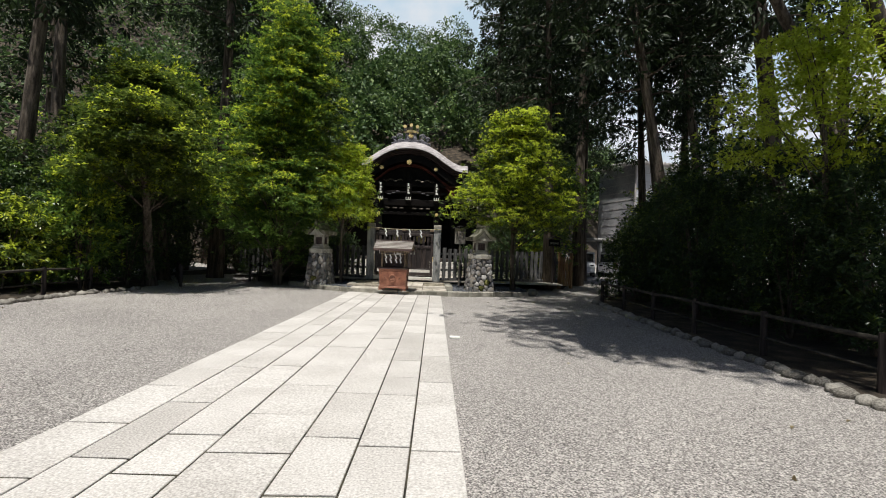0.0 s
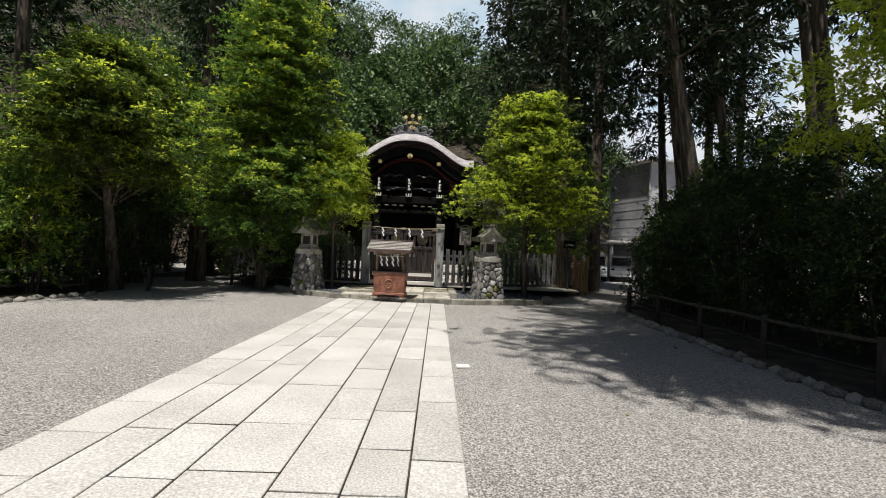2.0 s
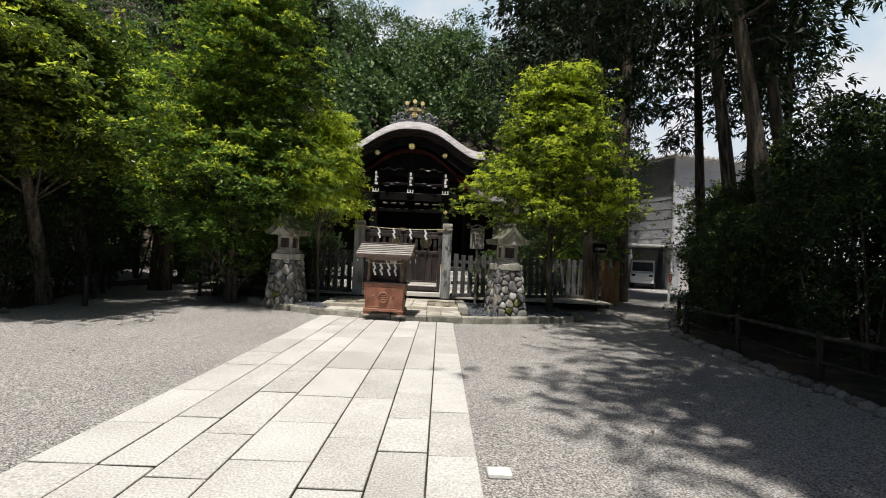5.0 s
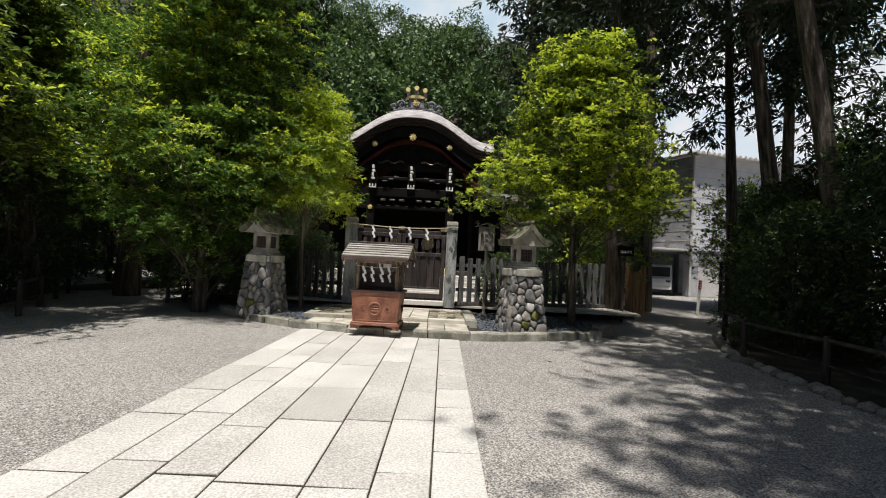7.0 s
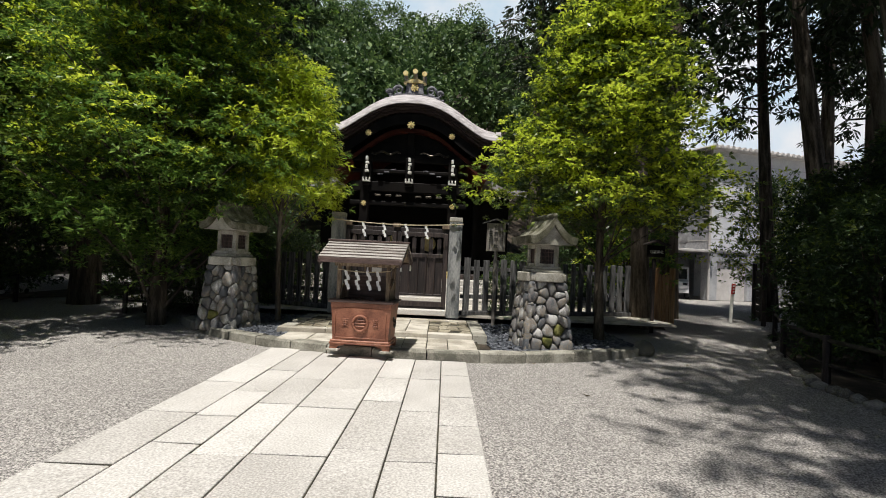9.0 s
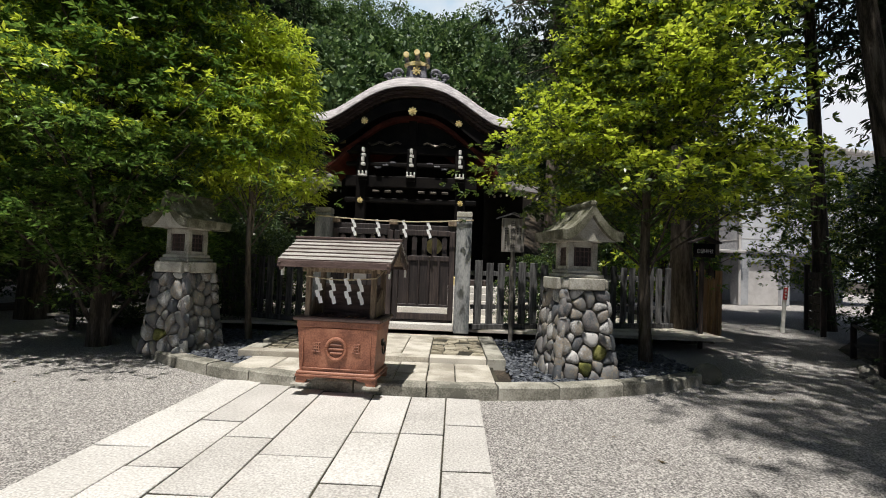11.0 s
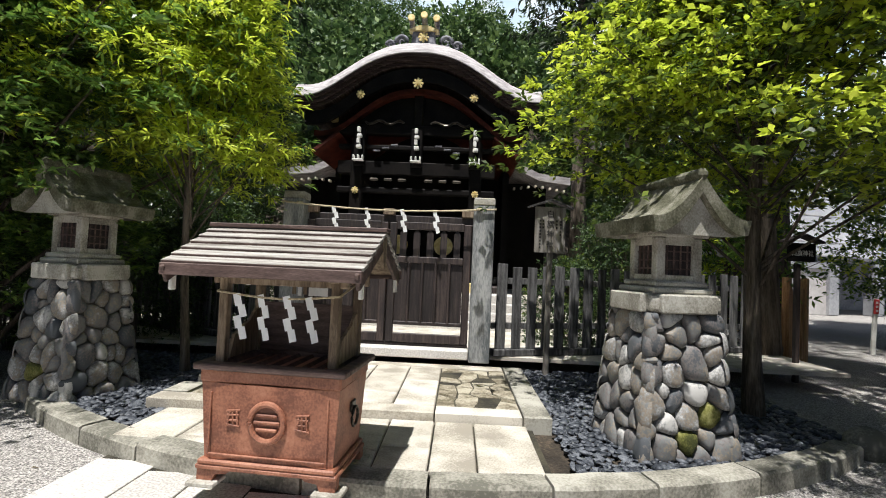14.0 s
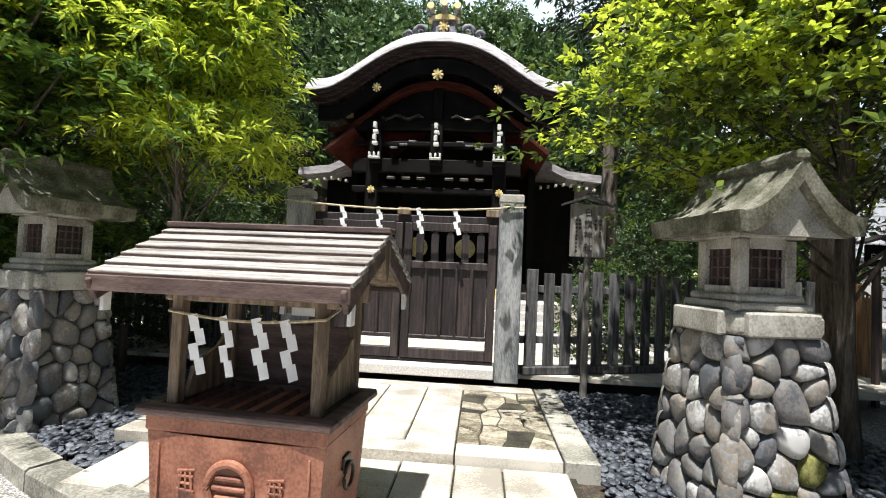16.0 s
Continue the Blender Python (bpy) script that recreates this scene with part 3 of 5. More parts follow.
def gable_band(half, top, bottom, y0, y1, n=48, drop=0.0):
    us = [-1 + 2 * i / n for i in range(n + 1)]
    pts = [(CX + u * half, roof_z(u) + top) for u in us] + [(CX + u * half, roof_z(u) + bottom) for u in reversed(us)]
    bm = bmesh.new()
    k = len(us)
    ys = ((y0, drop), (y0 + 0.17, drop * 0.45), (y0 + 0.36, 0.0), (y1, 0.0)) if drop else ((y0, 0.0), (y1, 0.0))
    rows = [[bm.verts.new((x, y, z - (d if m < k else 0.0))) for m, (x, z) in enumerate(pts)] for y, d in ys]
    for ra, rb in zip(rows, rows[1:]):
        for i in range(2 * k):
            j = (i + 1) % (2 * k)
            bm.faces.new((ra[i], ra[j], rb[j], rb[i]))
    for r in (rows[0], rows[-1]):
        for i in range(k - 1):
            bm.faces.new((r[i], r[i + 1], r[2 * k - 2 - i], r[2 * k - 1 - i]))
    return bm


def crest(c, r, parent, petals=8):
    """A gilded flower crest with raised petals."""
    bm = bmesh.new()
    for i in range(petals):
        a = i * math.tau / petals
        box(bm, (c[0] + math.cos(a) * r * 0.6, c[1], c[2] + math.sin(a) * r * 0.6), (r * 0.75, 0.025, r * 0.42), r * 0.12, pose(0, 0, 0, 0, -math.degrees(a), 0))
    bmesh.ops.create_cone(bm, cap_ends=True, segments=12, radius1=r * 0.3, radius2=r * 0.22, depth=0.06, matrix=Matrix.Translation((c[0], c[1] - 0.02, c[2])) @ pose(0, 0, 0, 90, 0, 0))
    return part("crest", bm, GOLD, parent, "gilded flower crest")


def shrine():
    t = thing("shrine_hall", Matrix.Translation((0.22, 0.91, 0.04)) @ Matrix.Diagonal((1.04, 1, 1.06, 1)), "black lacquered shrine hall with an undulating bark-shingled gable", "shrine")
    roof = part("roof", gable_band(2.74, 0.26, -0.10, 22.0, 27.0, drop=0.345), BARKROOF, t, "grey cypress bark roof", True)
    for i, (o, th) in enumerate(((0.0, 0.09), (0.05, 0.09), (0.11, 0.08))):
        part("eave_layer", gable_band(2.70 - 0.035 * i, -0.09 - 0.075 * i, -0.16 - 0.08 * i, 22.03 + o, 26.9), EAVE, roof, "dark layered roof edge")
    part("bargeboard", gable_band(2.5, -0.36, -0.66, 22.22, 22.34), LACQUER_SHADE, t)
    part("inner_board", gable_band(2.36, -0.72, -0.84, 22.5, 26.5), REDWOOD, t)
    for x, z, r in ((CX, 5.36, 0.125), (CX - 1.27, 5.08, 0.10), (CX + 1.25, 5.07, 0.10)):
        crest((x, 22.19, z), r, t)
    # panelled gable field, blackened for the shade of the recess, with a king post
    bm = bmesh.new()
    us = [-0.75 + 1.5 * i / 24 for i in range(25)]
    pts = [(CX + u * 2.3, roof_z(u) - 0.7) for u in us] + [(CX + 1.72, 4.45), (CX - 1.72, 4.45)]
    part("gable_panel", extrude_profile(pts, 22.75, 22.8), LACQUER_SHADE, t)
    part("king_post", block((CX, 22.68, 4.95), (0.22, 0.14, 0.9), 0.02), LACQUER_SHADE, t)
    for z, s in ((4.42, 0.22), (4.02, 0.10), (3.55, 0.30), (3.05, 0.12)):
        part("beam", block((CX, 22.68, z), (3.6, 0.24, s), 0.02), LACQUER_SHADE, t)
    for sx in (-1, 1):
        px = CX + sx * 1.36
        p = part("pillar", block((px, 22.68, 2.4), (0.28, 0.28, 3.6), 0.03), LACQUER_SHADE, t)
        part("pillar_shoe", block((px, 22.68, 0.92), (0.34, 0.34, 0.3), 0.02), GOLD, p)
        crest((px, 22.5, 3.02), 0.085, t)
        # beam end that juts out at the side, painted gold
        part("beam_nose", block((CX + sx * 1.93, 22.5, 4.62), (0.17, 0.3, 0.13), 0.02, pose(0, 0, 0, 0, sx * 8, 0)), GOLD, t, "gilded beam end")
        part("side_eave", block((CX + sx * 2.05, 24.3, 4.05), (0.75, 3.9, 0.08), 0.01, pose(0, 0, 0, 0, sx * 38, 0)), REDWOOD, t)
        for k in range(2):
            part("side_beam", block((px, 24.4, 3.95 - 0.5 * k), (0.2, 3.4, 0.24), 0.02), LACQUER_SHADE, t)
    # bracket sets with white-painted ends
    for x in (CX, CX - 1.3, CX + 1.32):
        b = part("bracket", block((x, 22.62, 4.0), (0.26, 0.3, 0.85), 0.02), LACQUER_SHADE, t)
        for k, (z, w, h) in enumerate(((4.36, 0.075, 0.12), (4.22, 0.11, 0.07), (4.10, 0.075, 0.12), (3.97, 0.115, 0.07))):
            part("bracket_end", block((x + (0.012 if k % 2 else -0.008), 22.42 - 0.015 * k, z), (w, 0.12, h), 0.012), WHITE, b, "white-painted bracket end")
        bm = bmesh.new()
        box(bm, (x, 22.4, 3.68), (0.25, 0.14, 0.035), 0.01)
        for k in (-1, 0, 1):
            box(bm, (x + 0.1 * k, 22.4, 3.75), (0.04, 0.12, 0.08), 0.012)
        part("bracket_cup", bm, WHITE, b, "white-edged bracket cup")
    for sx in (-1, 1):
        for k in range(3):
            part("cloud_bracket", block((CX + sx * (0.5 + 0.2 * k), 22.48, 4.05 - 0.07 * k), (0.16, 0.08, 0.03), 0.008), TILE, t, "grey-edged carved bracket")
        tube(bm := bmesh.new(), [(CX + sx * (0.3 + 0.1 * k), 22.5, 4.56 + 0.045 * math.sin(k * 1.4)) for k in range(10)], [0.02 + 0.018 * abs(math.sin(k * 1.7)) for k in range(10)], 6)
        part("carving", bm, BRONZE, t, "painted openwork carving")
        for k in range(3):
            part("carving", block((CX + sx * (0.3 + 0.32 * k), 22.52, 3.28), (0.2, 0.06, 0.06), 0.02), BRONZE, t, "dark openwork carving")
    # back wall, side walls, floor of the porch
    part("back_wall", block((CX, 26.3, 2.9), (4.6, 0.2, 4.6), 0), LACQUER_SHADE, t)
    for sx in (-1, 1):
        part("side_wall", block((CX + sx * 2.2, 25.3, 2.5), (0.16, 2.0, 3.4), 0), LACQUER_SHADE, t)
        cz = part("gold_disc", tube(bmesh.new(), [(CX + sx * 0.62, 25.0, 1.95), (CX + sx * 0.62, 25.05, 1.95)], [0.26, 0.26], 20), GOLD, t, "gilded round crest")
    part("porch_floor", block((CX, 24.6, 0.85), (4.4, 3.6, 0.3), 0.02), WOODDARK, t)
    # ridge ornament
    r = part("ridge", block((CX, 24.4, 6.2), (0.5, 4.6, 0.22), 0.03), TILE, t, "grey tiled ridge")
    for k, (w, z, h) in enumerate(((1.92, 6.14, 0.07), (1.62, 6.21, 0.07), (1.3, 6.28, 0.07))):
        part("ridge_course", block((CX, 22.25, z), (w, 0.5, h), 0.02), TILE, r)
    part("ridge_box", block((CX, 22.2, 6.48), (0.62, 0.42, 0.36), 0.02, None, 0.86), TILE, r)
    crest((CX, 21.97, 6.5), 0.135, r)
    bm = bmesh.new()
    pts = [(CX - 0.36, 6.67), (CX - 0.3, 6.70), (CX - 0.1, 6.775), (CX + 0.1, 6.775), (CX + 0.3, 6.70), (CX + 0.36, 6.67), (CX + 0.3, 6.655), (CX - 0.3, 6.655)]
    part("ridge_cap", extrude_profile(pts, 21.96, 22.2), GOLD, r, "gilded ridge cap")
    for dx, dz in ((-0.3, 0), (0, 0.07), (0.3, 0)):
        part("ridge_horn", tube(bmesh.new(), [(CX + dx, 22.5, 6.8), (CX + dx, 22.0, 6.88 + dz), (CX + dx, 21.88, 6.9 + dz)], [0.06, 0.07, 0.07], 10), TILE, r)
        part("horn_cap", tube(bmesh.new(), [(CX + dx, 21.87, 6.9 + dz), (CX + dx, 21.83, 6.905 + dz)], [0.085, 0.08], 12), GOLD, r, "gilded horn cap")
    for sx in (-1, 1):
        for cx0, cz0, rr in ((0.52, 6.44, 0.17), (0.80, 6.36, 0.11)):
            bm = bmesh.new()
            sp = [(CX + sx * (cx0 + rr * (1 - k / 22) * math.cos(k * 0.5)), 22.15, cz0 + rr * (1 - k / 22) * math.sin(k * 0.5)) for k in range(19)]
            tube(bm, sp, [0.055 - 0.0016 * k for k in range(19)], 6)
            part("scroll", bm, TILE, r, "grey scrolled ridge ornament", True)
    r.location.y, r.location.z = 1.05, 0.26
    # main hall roof behind, its flared corners past the porch
    for sx in (-1, 1):
        pts = []
        n = 12
        for i in range(n + 1):
            u = i / n
            pts.append((CX + sx * (0.6 + 3.55 * u), 5.6 - 1.85 * u ** 0.8 + 0.28 * max(0, u - 0.75) / 0.25))
        pts += [(x, z - 0.2) for x, z in reversed(pts)]
        part("hall_roof", extrude_profile(pts, 25.6, 30.5), BARKROOF, t, "grey hall roof with a flared corner")
        for k in range(9):
            part("rafter_end", block((CX + sx * (2.35 + 0.2 * k), 25.55, 3.75 - 0.03 * abs(k - 4)), (0.05, 0.2, 0.06), 0), ENDGRAIN, t, "pale rafter end")
        part("wing_wall", block((CX + sx * 2.9, 26.8, 2.3), (1.5, 0.2, 3.4), 0.01), LACQUER_SHADE, t)
    return t


def stone_steps():
    t = thing("stone_steps", pose(CX + 0.16, 0.9, 0), "pale stone steps in front of the shrine hall", "steps", kind="structure")
    for k in range(4):
        part("step", block((0, 21.0 + 0.32 * k + 0.3, 0.36 + 0.165 * k), (5.1, 0.9, 0.165), 0.012), GRANITE, t)
    part("plinth", block((0, 25.2, 0.45), (6.4, 6.0, 0.9), 0.02), SLAB, t)


shrine()
stone_steps()
tagged(part("inner_court", block((CX + 0.2, 22.9, 0.27), (13.0, 7.8, 0.05), 0), SLAB), "pale sandy forecourt inside the fence", "ground", kind="structure")


# ---- terrace, kerb, beds ----
KX, KY, KR = -0.35, 21.32, 6.1
LOW, HIGH = 0.15, 0.225


def arc_y(x, r=KR):
    return KY - math.sqrt(max(0.0, r * r - (x - KX) ** 2))


def kerb():
    t = thing("kerb", pose(0, 0, 0), "curved weathered stone kerb round the forecourt", "kerb", kind="structure")
    a = -146.0
    while a < -53.5:
        step = rng.uniform(5.5, 8.5)
        b = min(a + step, -53)
        bm = bmesh.new()
        top, bot = [], []
        hgt = LOW + rng.uniform(-0.008, 0.008)
        n = 4
        ring = []
        for k in range(n + 1):
            ang = radians(a + 0.09 + (b - a - 0.18) * k / n)
            row = []
            for r, z in ((KR, -0.05), (KR, hgt - 0.02), (KR - 0.02, hgt), (KR - 0.21, hgt), (KR - 0.21, -0.05)):
                row.append(bm.verts.new((KX + r * math.cos(ang), KY + r * math.sin(ang), z + (rng.normal() * 0.003 if z > 0 else 0))))
            ring.append(row)
        for r0, r1 in zip(ring, ring[1:]):
            for k in range(5):
                bm.faces.new((r0[k], r0[(k + 1) % 5], r1[(k + 1) % 5], r1[k]))
        bm.faces.new(ring[0])
        bm.faces.new(ring[-1][::-1])
        part("kerbstone", bm, KERB, t)
        a = b
    bm = bmesh.new()
    bmesh.ops.create_icosphere(bm, subdivisions=2, radius=0.17, matrix=Matrix.Translation((3.48, 16.62, 0.1)) @ Matrix.Diagonal((1.1, 1.0, 1.0, 1)))
    part("kerbstone", bm, KERB, t, "mossy rounded end stone", True)


kerb()


def bed(name, x0, x1, mat, z, label, back=19.0):
    """Earth or filling between the kerb and the fence, its front edge along the kerb."""
    bm = bmesh.new()
    n = 20
    xs = [x0 + (x1 - x0) * i / n for i in range(n + 1)]
    f = [bm.verts.new((x, min(arc_y(x, KR - 0.2), back), z)) for x in xs]
    b = [bm.verts.new((x, back, z)) for x in xs]
    for i in range(n):
        bm.faces.new((f[i], f[i + 1], b[i + 1], b[i]))
    ob = part(name, bm, mat)
    return tagged(ob, label, "ground", kind="structure")


bed("planting_bed", 0.5, 3.5, SOIL, 0.085, "dark earth bed under the tree inside the kerb")
bed("planting_bed", -5.6, -2.8, SOIL, 0.085, "dark earth bed under the tree inside the kerb")
bed("paving_base", -2.8, 0.5, JOINT, LOW - 0.03, "earth joints under the terrace paving", 16.5)


def slab_at(parent, name, x0, x1, y0, y1, z, mat, h=0.05, gap=0.007, front=None):
    """One paving slab; front: a function of x that cuts its near edge."""
    bm = bmesh.new()
    x0, x1, y0, y1 = x0 + gap, x1 - gap, y0 + gap, y1 - gap
    f0, f1 = (y0, y0) if front is None else (front(x0), front(x1))
    if max(f0, f1) > y1 - 0.05:
        bm.free()
        return None
    b = 0.008
    low = [bm.verts.new(p) for p in ((x0, f0, z - h), (x1, f1, z - h), (x1, y1, z - h), (x0, y1, z - h))]
    mid = [bm.verts.new(p) for p in ((x0, f0, z - b), (x1, f1, z - b), (x1, y1, z - b), (x0, y1, z - b))]
    d = rng.normal() * 0.002
    top = [bm.verts.new(p) for p in ((x0 + b, f0 + b, z + d), (x1 - b, f1 + b, z + d), (x1 - b, y1 - b, z + d), (x0 + b, y1 - b, z + d))]
    for lo, hi in ((low, mid), (mid, top)):
        for k in range(4):
            bm.faces.new((lo[k], lo[(k + 1) % 4], hi[(k + 1) % 4], hi[k]))
    bm.faces.new(top)
    return part(name, bm, mat, parent)


terrace = thing("terrace", pose(0, 0, 0), "stone paved terrace with a low step before the gate", "paving", kind="structure")
fy = lambda x: arc_y(x, KR - 0.215)
edges = [-2.78, -2.3, -1.75, -1.25, -0.75, -0.36, -0.02, 0.45]
for i in range(len(edges) - 1):
    split = [15.0, 15.75 + 0.1 * ((i * 7) % 3), 16.48]
    for j in range(2):
        slab_at(terrace, "slab", edges[i], edges[i + 1], split[j], split[j + 1], LOW, SLAB, front=fy if j == 0 else None)
for x0, x1 in ((-3.0, -2.15), (-2.15, -1.1), (-1.1, -0.37), (-0.37, 0.42)):
    slab_at(terrace, "step_slab", x0, x1, 16.48, 16.72, HIGH, SLAB, 0.2)
for x0, x1, y0, y1 in ((-1.75, -1.2, 16.68, 17.2), (-1.75, -1.2, 17.2, 18.4), (-1.2, -0.77, 16.68, 17.1), (-1.2, -0.77, 17.1, 18.4), (-0.77, -0.37, 16.68, 17.7), (-0.77, -0.37, 17.7, 18.4), (-2.75, 0.42, 18.4, 18.62)):
    slab_at(terrace, "slab", x0, x1, y0, y1, HIGH, SLAB, 0.1)
for y0, y1 in ((16.46, 17.1), (17.1, 17.9), (17.9, 18.6)):
    slab_at(terrace, "side_kerb", 0.42, 0.68, y0, y1, HIGH + 0.008, KERB, 0.2)
    slab_at(terrace, "side_kerb", -3.0, -2.75, y0 + 0.27, y1, HIGH + 0.008, KERB, 0.2)
part("flag_base", block((-1.2, 17.6, HIGH - 0.08), (3.2, 1.9, 0.12), 0), JOINT, terrace)


def mosaic(x0, x1, y0, y1):
    """Rough broken flags laid without pattern."""
    nx, ny = 4, 8
    gx = np.linspace(x0, x1, nx + 1)
    gy = np.linspace(y0, y1, ny + 1)
    P = {}
    for i in range(nx + 1):
        for j in range(ny + 1):
            jx = 0 if i in (0, nx) else rng.uniform(-0.07, 0.07)
            jy = 0 if j in (0, ny) else rng.uniform(-0.10, 0.10)
            P[i, j] = (gx[i] + jx, gy[j] + jy)
    for i in range(nx):
        for j in range(ny):
            q = [P[i, j], P[i + 1, j], P[i + 1, j + 1], P[i, j + 1]]
            cx, cy = sum(p[0] for p in q) / 4, sum(p[1] for p in q) / 4
            z = HIGH - 0.012 + rng.uniform(-0.012, 0.01)
            bm = bmesh.new()
            tops = [bm.verts.new((cx + (px - cx) * 0.9, cy + (py - cy) * 0.9, z)) for px, py in q]
            mids = [bm.verts.new((cx + (px - cx) * 0.96, cy + (py - cy) * 0.96, z - 0.03)) for px, py in q]
            bm.faces.new(tops)
            for k in range(4):
                bm.faces.new((mids[k], mids[(k + 1) % 4], tops[(k + 1) % 4], tops[k]))
            part("flagstone", bm, MOSAIC, terrace)


mosaic(-0.37, 0.42, 16.68, 18.4)
mosaic(-2.75, -1.75, 16.68, 18.4)

# ---- approach path ----
path = thing("stone_path", pose(0, 0, 0), "pale granite slab path leading across the gravel court", "paving", kind="structure")
cols = [-2.86, -2.38, -1.99, -1.58, -1.0, -0.58, -0.2, 0.17]


def drift(y):
    return 0.011 * (y - 8)


bm = bmesh.new()
vs = [bm.verts.new(p) for p in ((cols[0] + drift(-9) + 0.02, -9, 0.017), (cols[-1] + drift(-9) - 0.02, -9, 0.017), (cols[-1] + drift(15.3) - 0.02, 15.2, 0.017), (cols[0] + drift(15.7) + 0.02, 15.75, 0.017))]
bm.faces.new(vs)
part("path_joint", bm, JOINT, path)
for i in range(7):
    y = -9 + rng.uniform(0, 0.8)
    while y < 14.6:
        ln = rng.uniform(0.62, 1.3)
        y1 = y + ln
        if y1 > 14.5:
            y1 = arc_y((cols[i] + cols[i + 1]) / 2) - 0.015
        bm = bmesh.new()
        g, b, z = 0.007, 0.005, 0.026 + rng.uniform(-0.003, 0.003)
        cor = [(cols[i] + drift(y) + g, y + 1.9 * g), (cols[i + 1] + drift(y) - g, y + 1.9 * g + rng.uniform(-0.012, 0.012)), (cols[i + 1] + drift(y1) - g, y1 - 1.9 * g + rng.uniform(-0.012, 0.012)), (cols[i] + drift(y1) + g, y1 - 1.9 * g)]
        mx, my = sum(c[0] for c in cor) / 4, sum(c[1] for c in cor) / 4
        lo = [bm.verts.new((cx, cy, -0.03)) for cx, cy in cor]
        md = [bm.verts.new((cx, cy, z - b)) for cx, cy in cor]
        tp = [bm.verts.new((cx + math.copysign(b, mx - cx), cy + math.copysign(b, my - cy), z)) for cx, cy in cor]
        for r0, r1 in ((lo, md), (md, tp)):
            for k in range(4):
                bm.faces.new((r0[k], r0[(k + 1) % 4], r1[(k + 1) % 4], r1[k]))
        bm.faces.new(tp)
        part("slab", bm, GRANITE, path)
        y = y1
bmk = block((0.30, 7.72, 0.02), (0.17, 0.12, 0.04), 0.01)
tagged(part("marker_stone", bmk, WHITE), "small pale marker stone set beside the path", "stone")


# ---- gate and fences ----
def zigzag(x, y, z, h, parent, name="paper_streamer", turn=0.0):
    """A folded white paper streamer hanging from a rope."""
    bm = bmesh.new()
    k, w = 4, h * 0.165
    for i in range(k):
        sx = (0.3 if i % 2 else -0.3) * w + 0.22 * w * i * 0.4
        box(bm, (sx, 0.004 * (i % 2), -h * (i + 0.5) / k), (w, 0.003, h / k * 1.12), 0, pose(0, 0, 0, 0, -14, 0))
    ob = part(name, bm, PAPER, parent, "white zigzag paper streamer")
    ob.matrix_basis = pose(x, y, z, 0, 0, turn)
    return ob


GY = 18.78
for x in (-2.49, 0.11):
    t = thing("gate_post", pose(x, GY, HIGH + 0.03), "square weathered grey gate post with dark streaks", "gate post", "gate posts")
    part("shaft", block((0, 0, 1.06), (0.28, 0.28, 2.12), 0.012), POSTSTONE, t)
    part("cap", block((0, 0, 2.17), (0.29, 0.29, 0.1), 0.012, None, 0.97), LANTERN, t, "pale post head")

rope = thing("sacred_rope", pose(0.2, GY - 0.17, 2.32), "thin straw rope with white paper streamers across the gate", "rope")
bm = bmesh.new()
pts = [(-2.85 + 2.92 * i / 24, 0.0, -0.07 * math.sin(math.pi * i / 24)) for i in range(25)]
tube(bm, pts, [0.012 + 0.002 * (i % 2) for i in range(25)], 6)
part("cord", bm, ROPE, rope)
for x in (-2.60, -0.16):
    part("knot", block((x + (-0.09 if x < -1 else 0.09) * 0, 0, -0.01), (0.09, 0.05, 0.035), 0.012), ROPE, rope)
for x, w in ((-2.11, 8), (-1.67, -12), (-1.18, 10), (-0.74, -8)):
    zigzag(x, -0.005, -0.05, 0.30, rope, turn=w)


def door_leaf(x0, x1, label):
    t = thing("gate_door", pose((x0 + x1) / 2 + 0.2, GY + 0.03, 0.47), label, "door", "gate doors")
    w = x1 - x0
    for s in (-1, 1):
        part("stile", block((s * (w / 2 - 0.05), 0, 0.82), (0.1, 0.07, 1.64), 0.008), WOODDARK, t)
    for z, h in ((0.06, 0.12), (0.26, 0.05), (1.13, 0.09), (1.6, 0.1)):
        part("rail", block((0, -0.004, z), (w - 0.2, 0.065, h), 0.008), WOODDARK, t)
    n = 5
    for i in range(n):
        part("panel", block((-w / 2 + 0.1 + (w - 0.2) * (i + 0.5) / n, 0.012, 0.68), ((w - 0.2) / n - 0.006, 0.03, 0.86), 0.004), WOODDARK, t)
    for i in range(1, n):
        part("batten", block((-w / 2 + 0.1 + (w - 0.2) * i / n, -0.02, 0.68), (0.045, 0.04, 0.84), 0.012), WOODDARK, t)
    for i in range(5):
        x = -w / 2 + 0.1 + (w - 0.2) * (i + 0.5) / 5
        bm = extrude_profile([(x - 0.045, 1.15), (x + 0.045, 1.15), (x + 0.045, 1.50), (x, 1.555), (x - 0.045, 1.50)], -0.02, 0.02)
        part("picket", bm, WOODDARK, t)


door_leaf(-2.53, -1.40, "closed dark wooden gate leaf with pickets above panels")
door_leaf(-1.38, -0.25, "closed dark wooden gate leaf with pickets above panels")
t = thing("gate_surround", pose(CX + 0.29, GY + 0.16, 0.03), "dark wooden gate frame with a pale block on its lintel", "gate frame")
part("lintel", block((0, 0.02, 2.14), (2.5, 0.12, 0.1), 0.01), WOODDARK, t)
part("sill", block((0, -0.06, 0.385), (2.28, 0.14, 0.09), 0.01), WOODDARK, t)
for x in (-0.02, 1.08, -1.1):
    part("wedge", block((x, -0.06, 2.23), (0.16, 0.1, 0.09), 0.008), BOXPOST, t, "pale brown wooden block")
part("centre_post", block((0, 0.07, 1.2), (0.16, 0.08, 1.75), 0.01), WOODDARK, t)
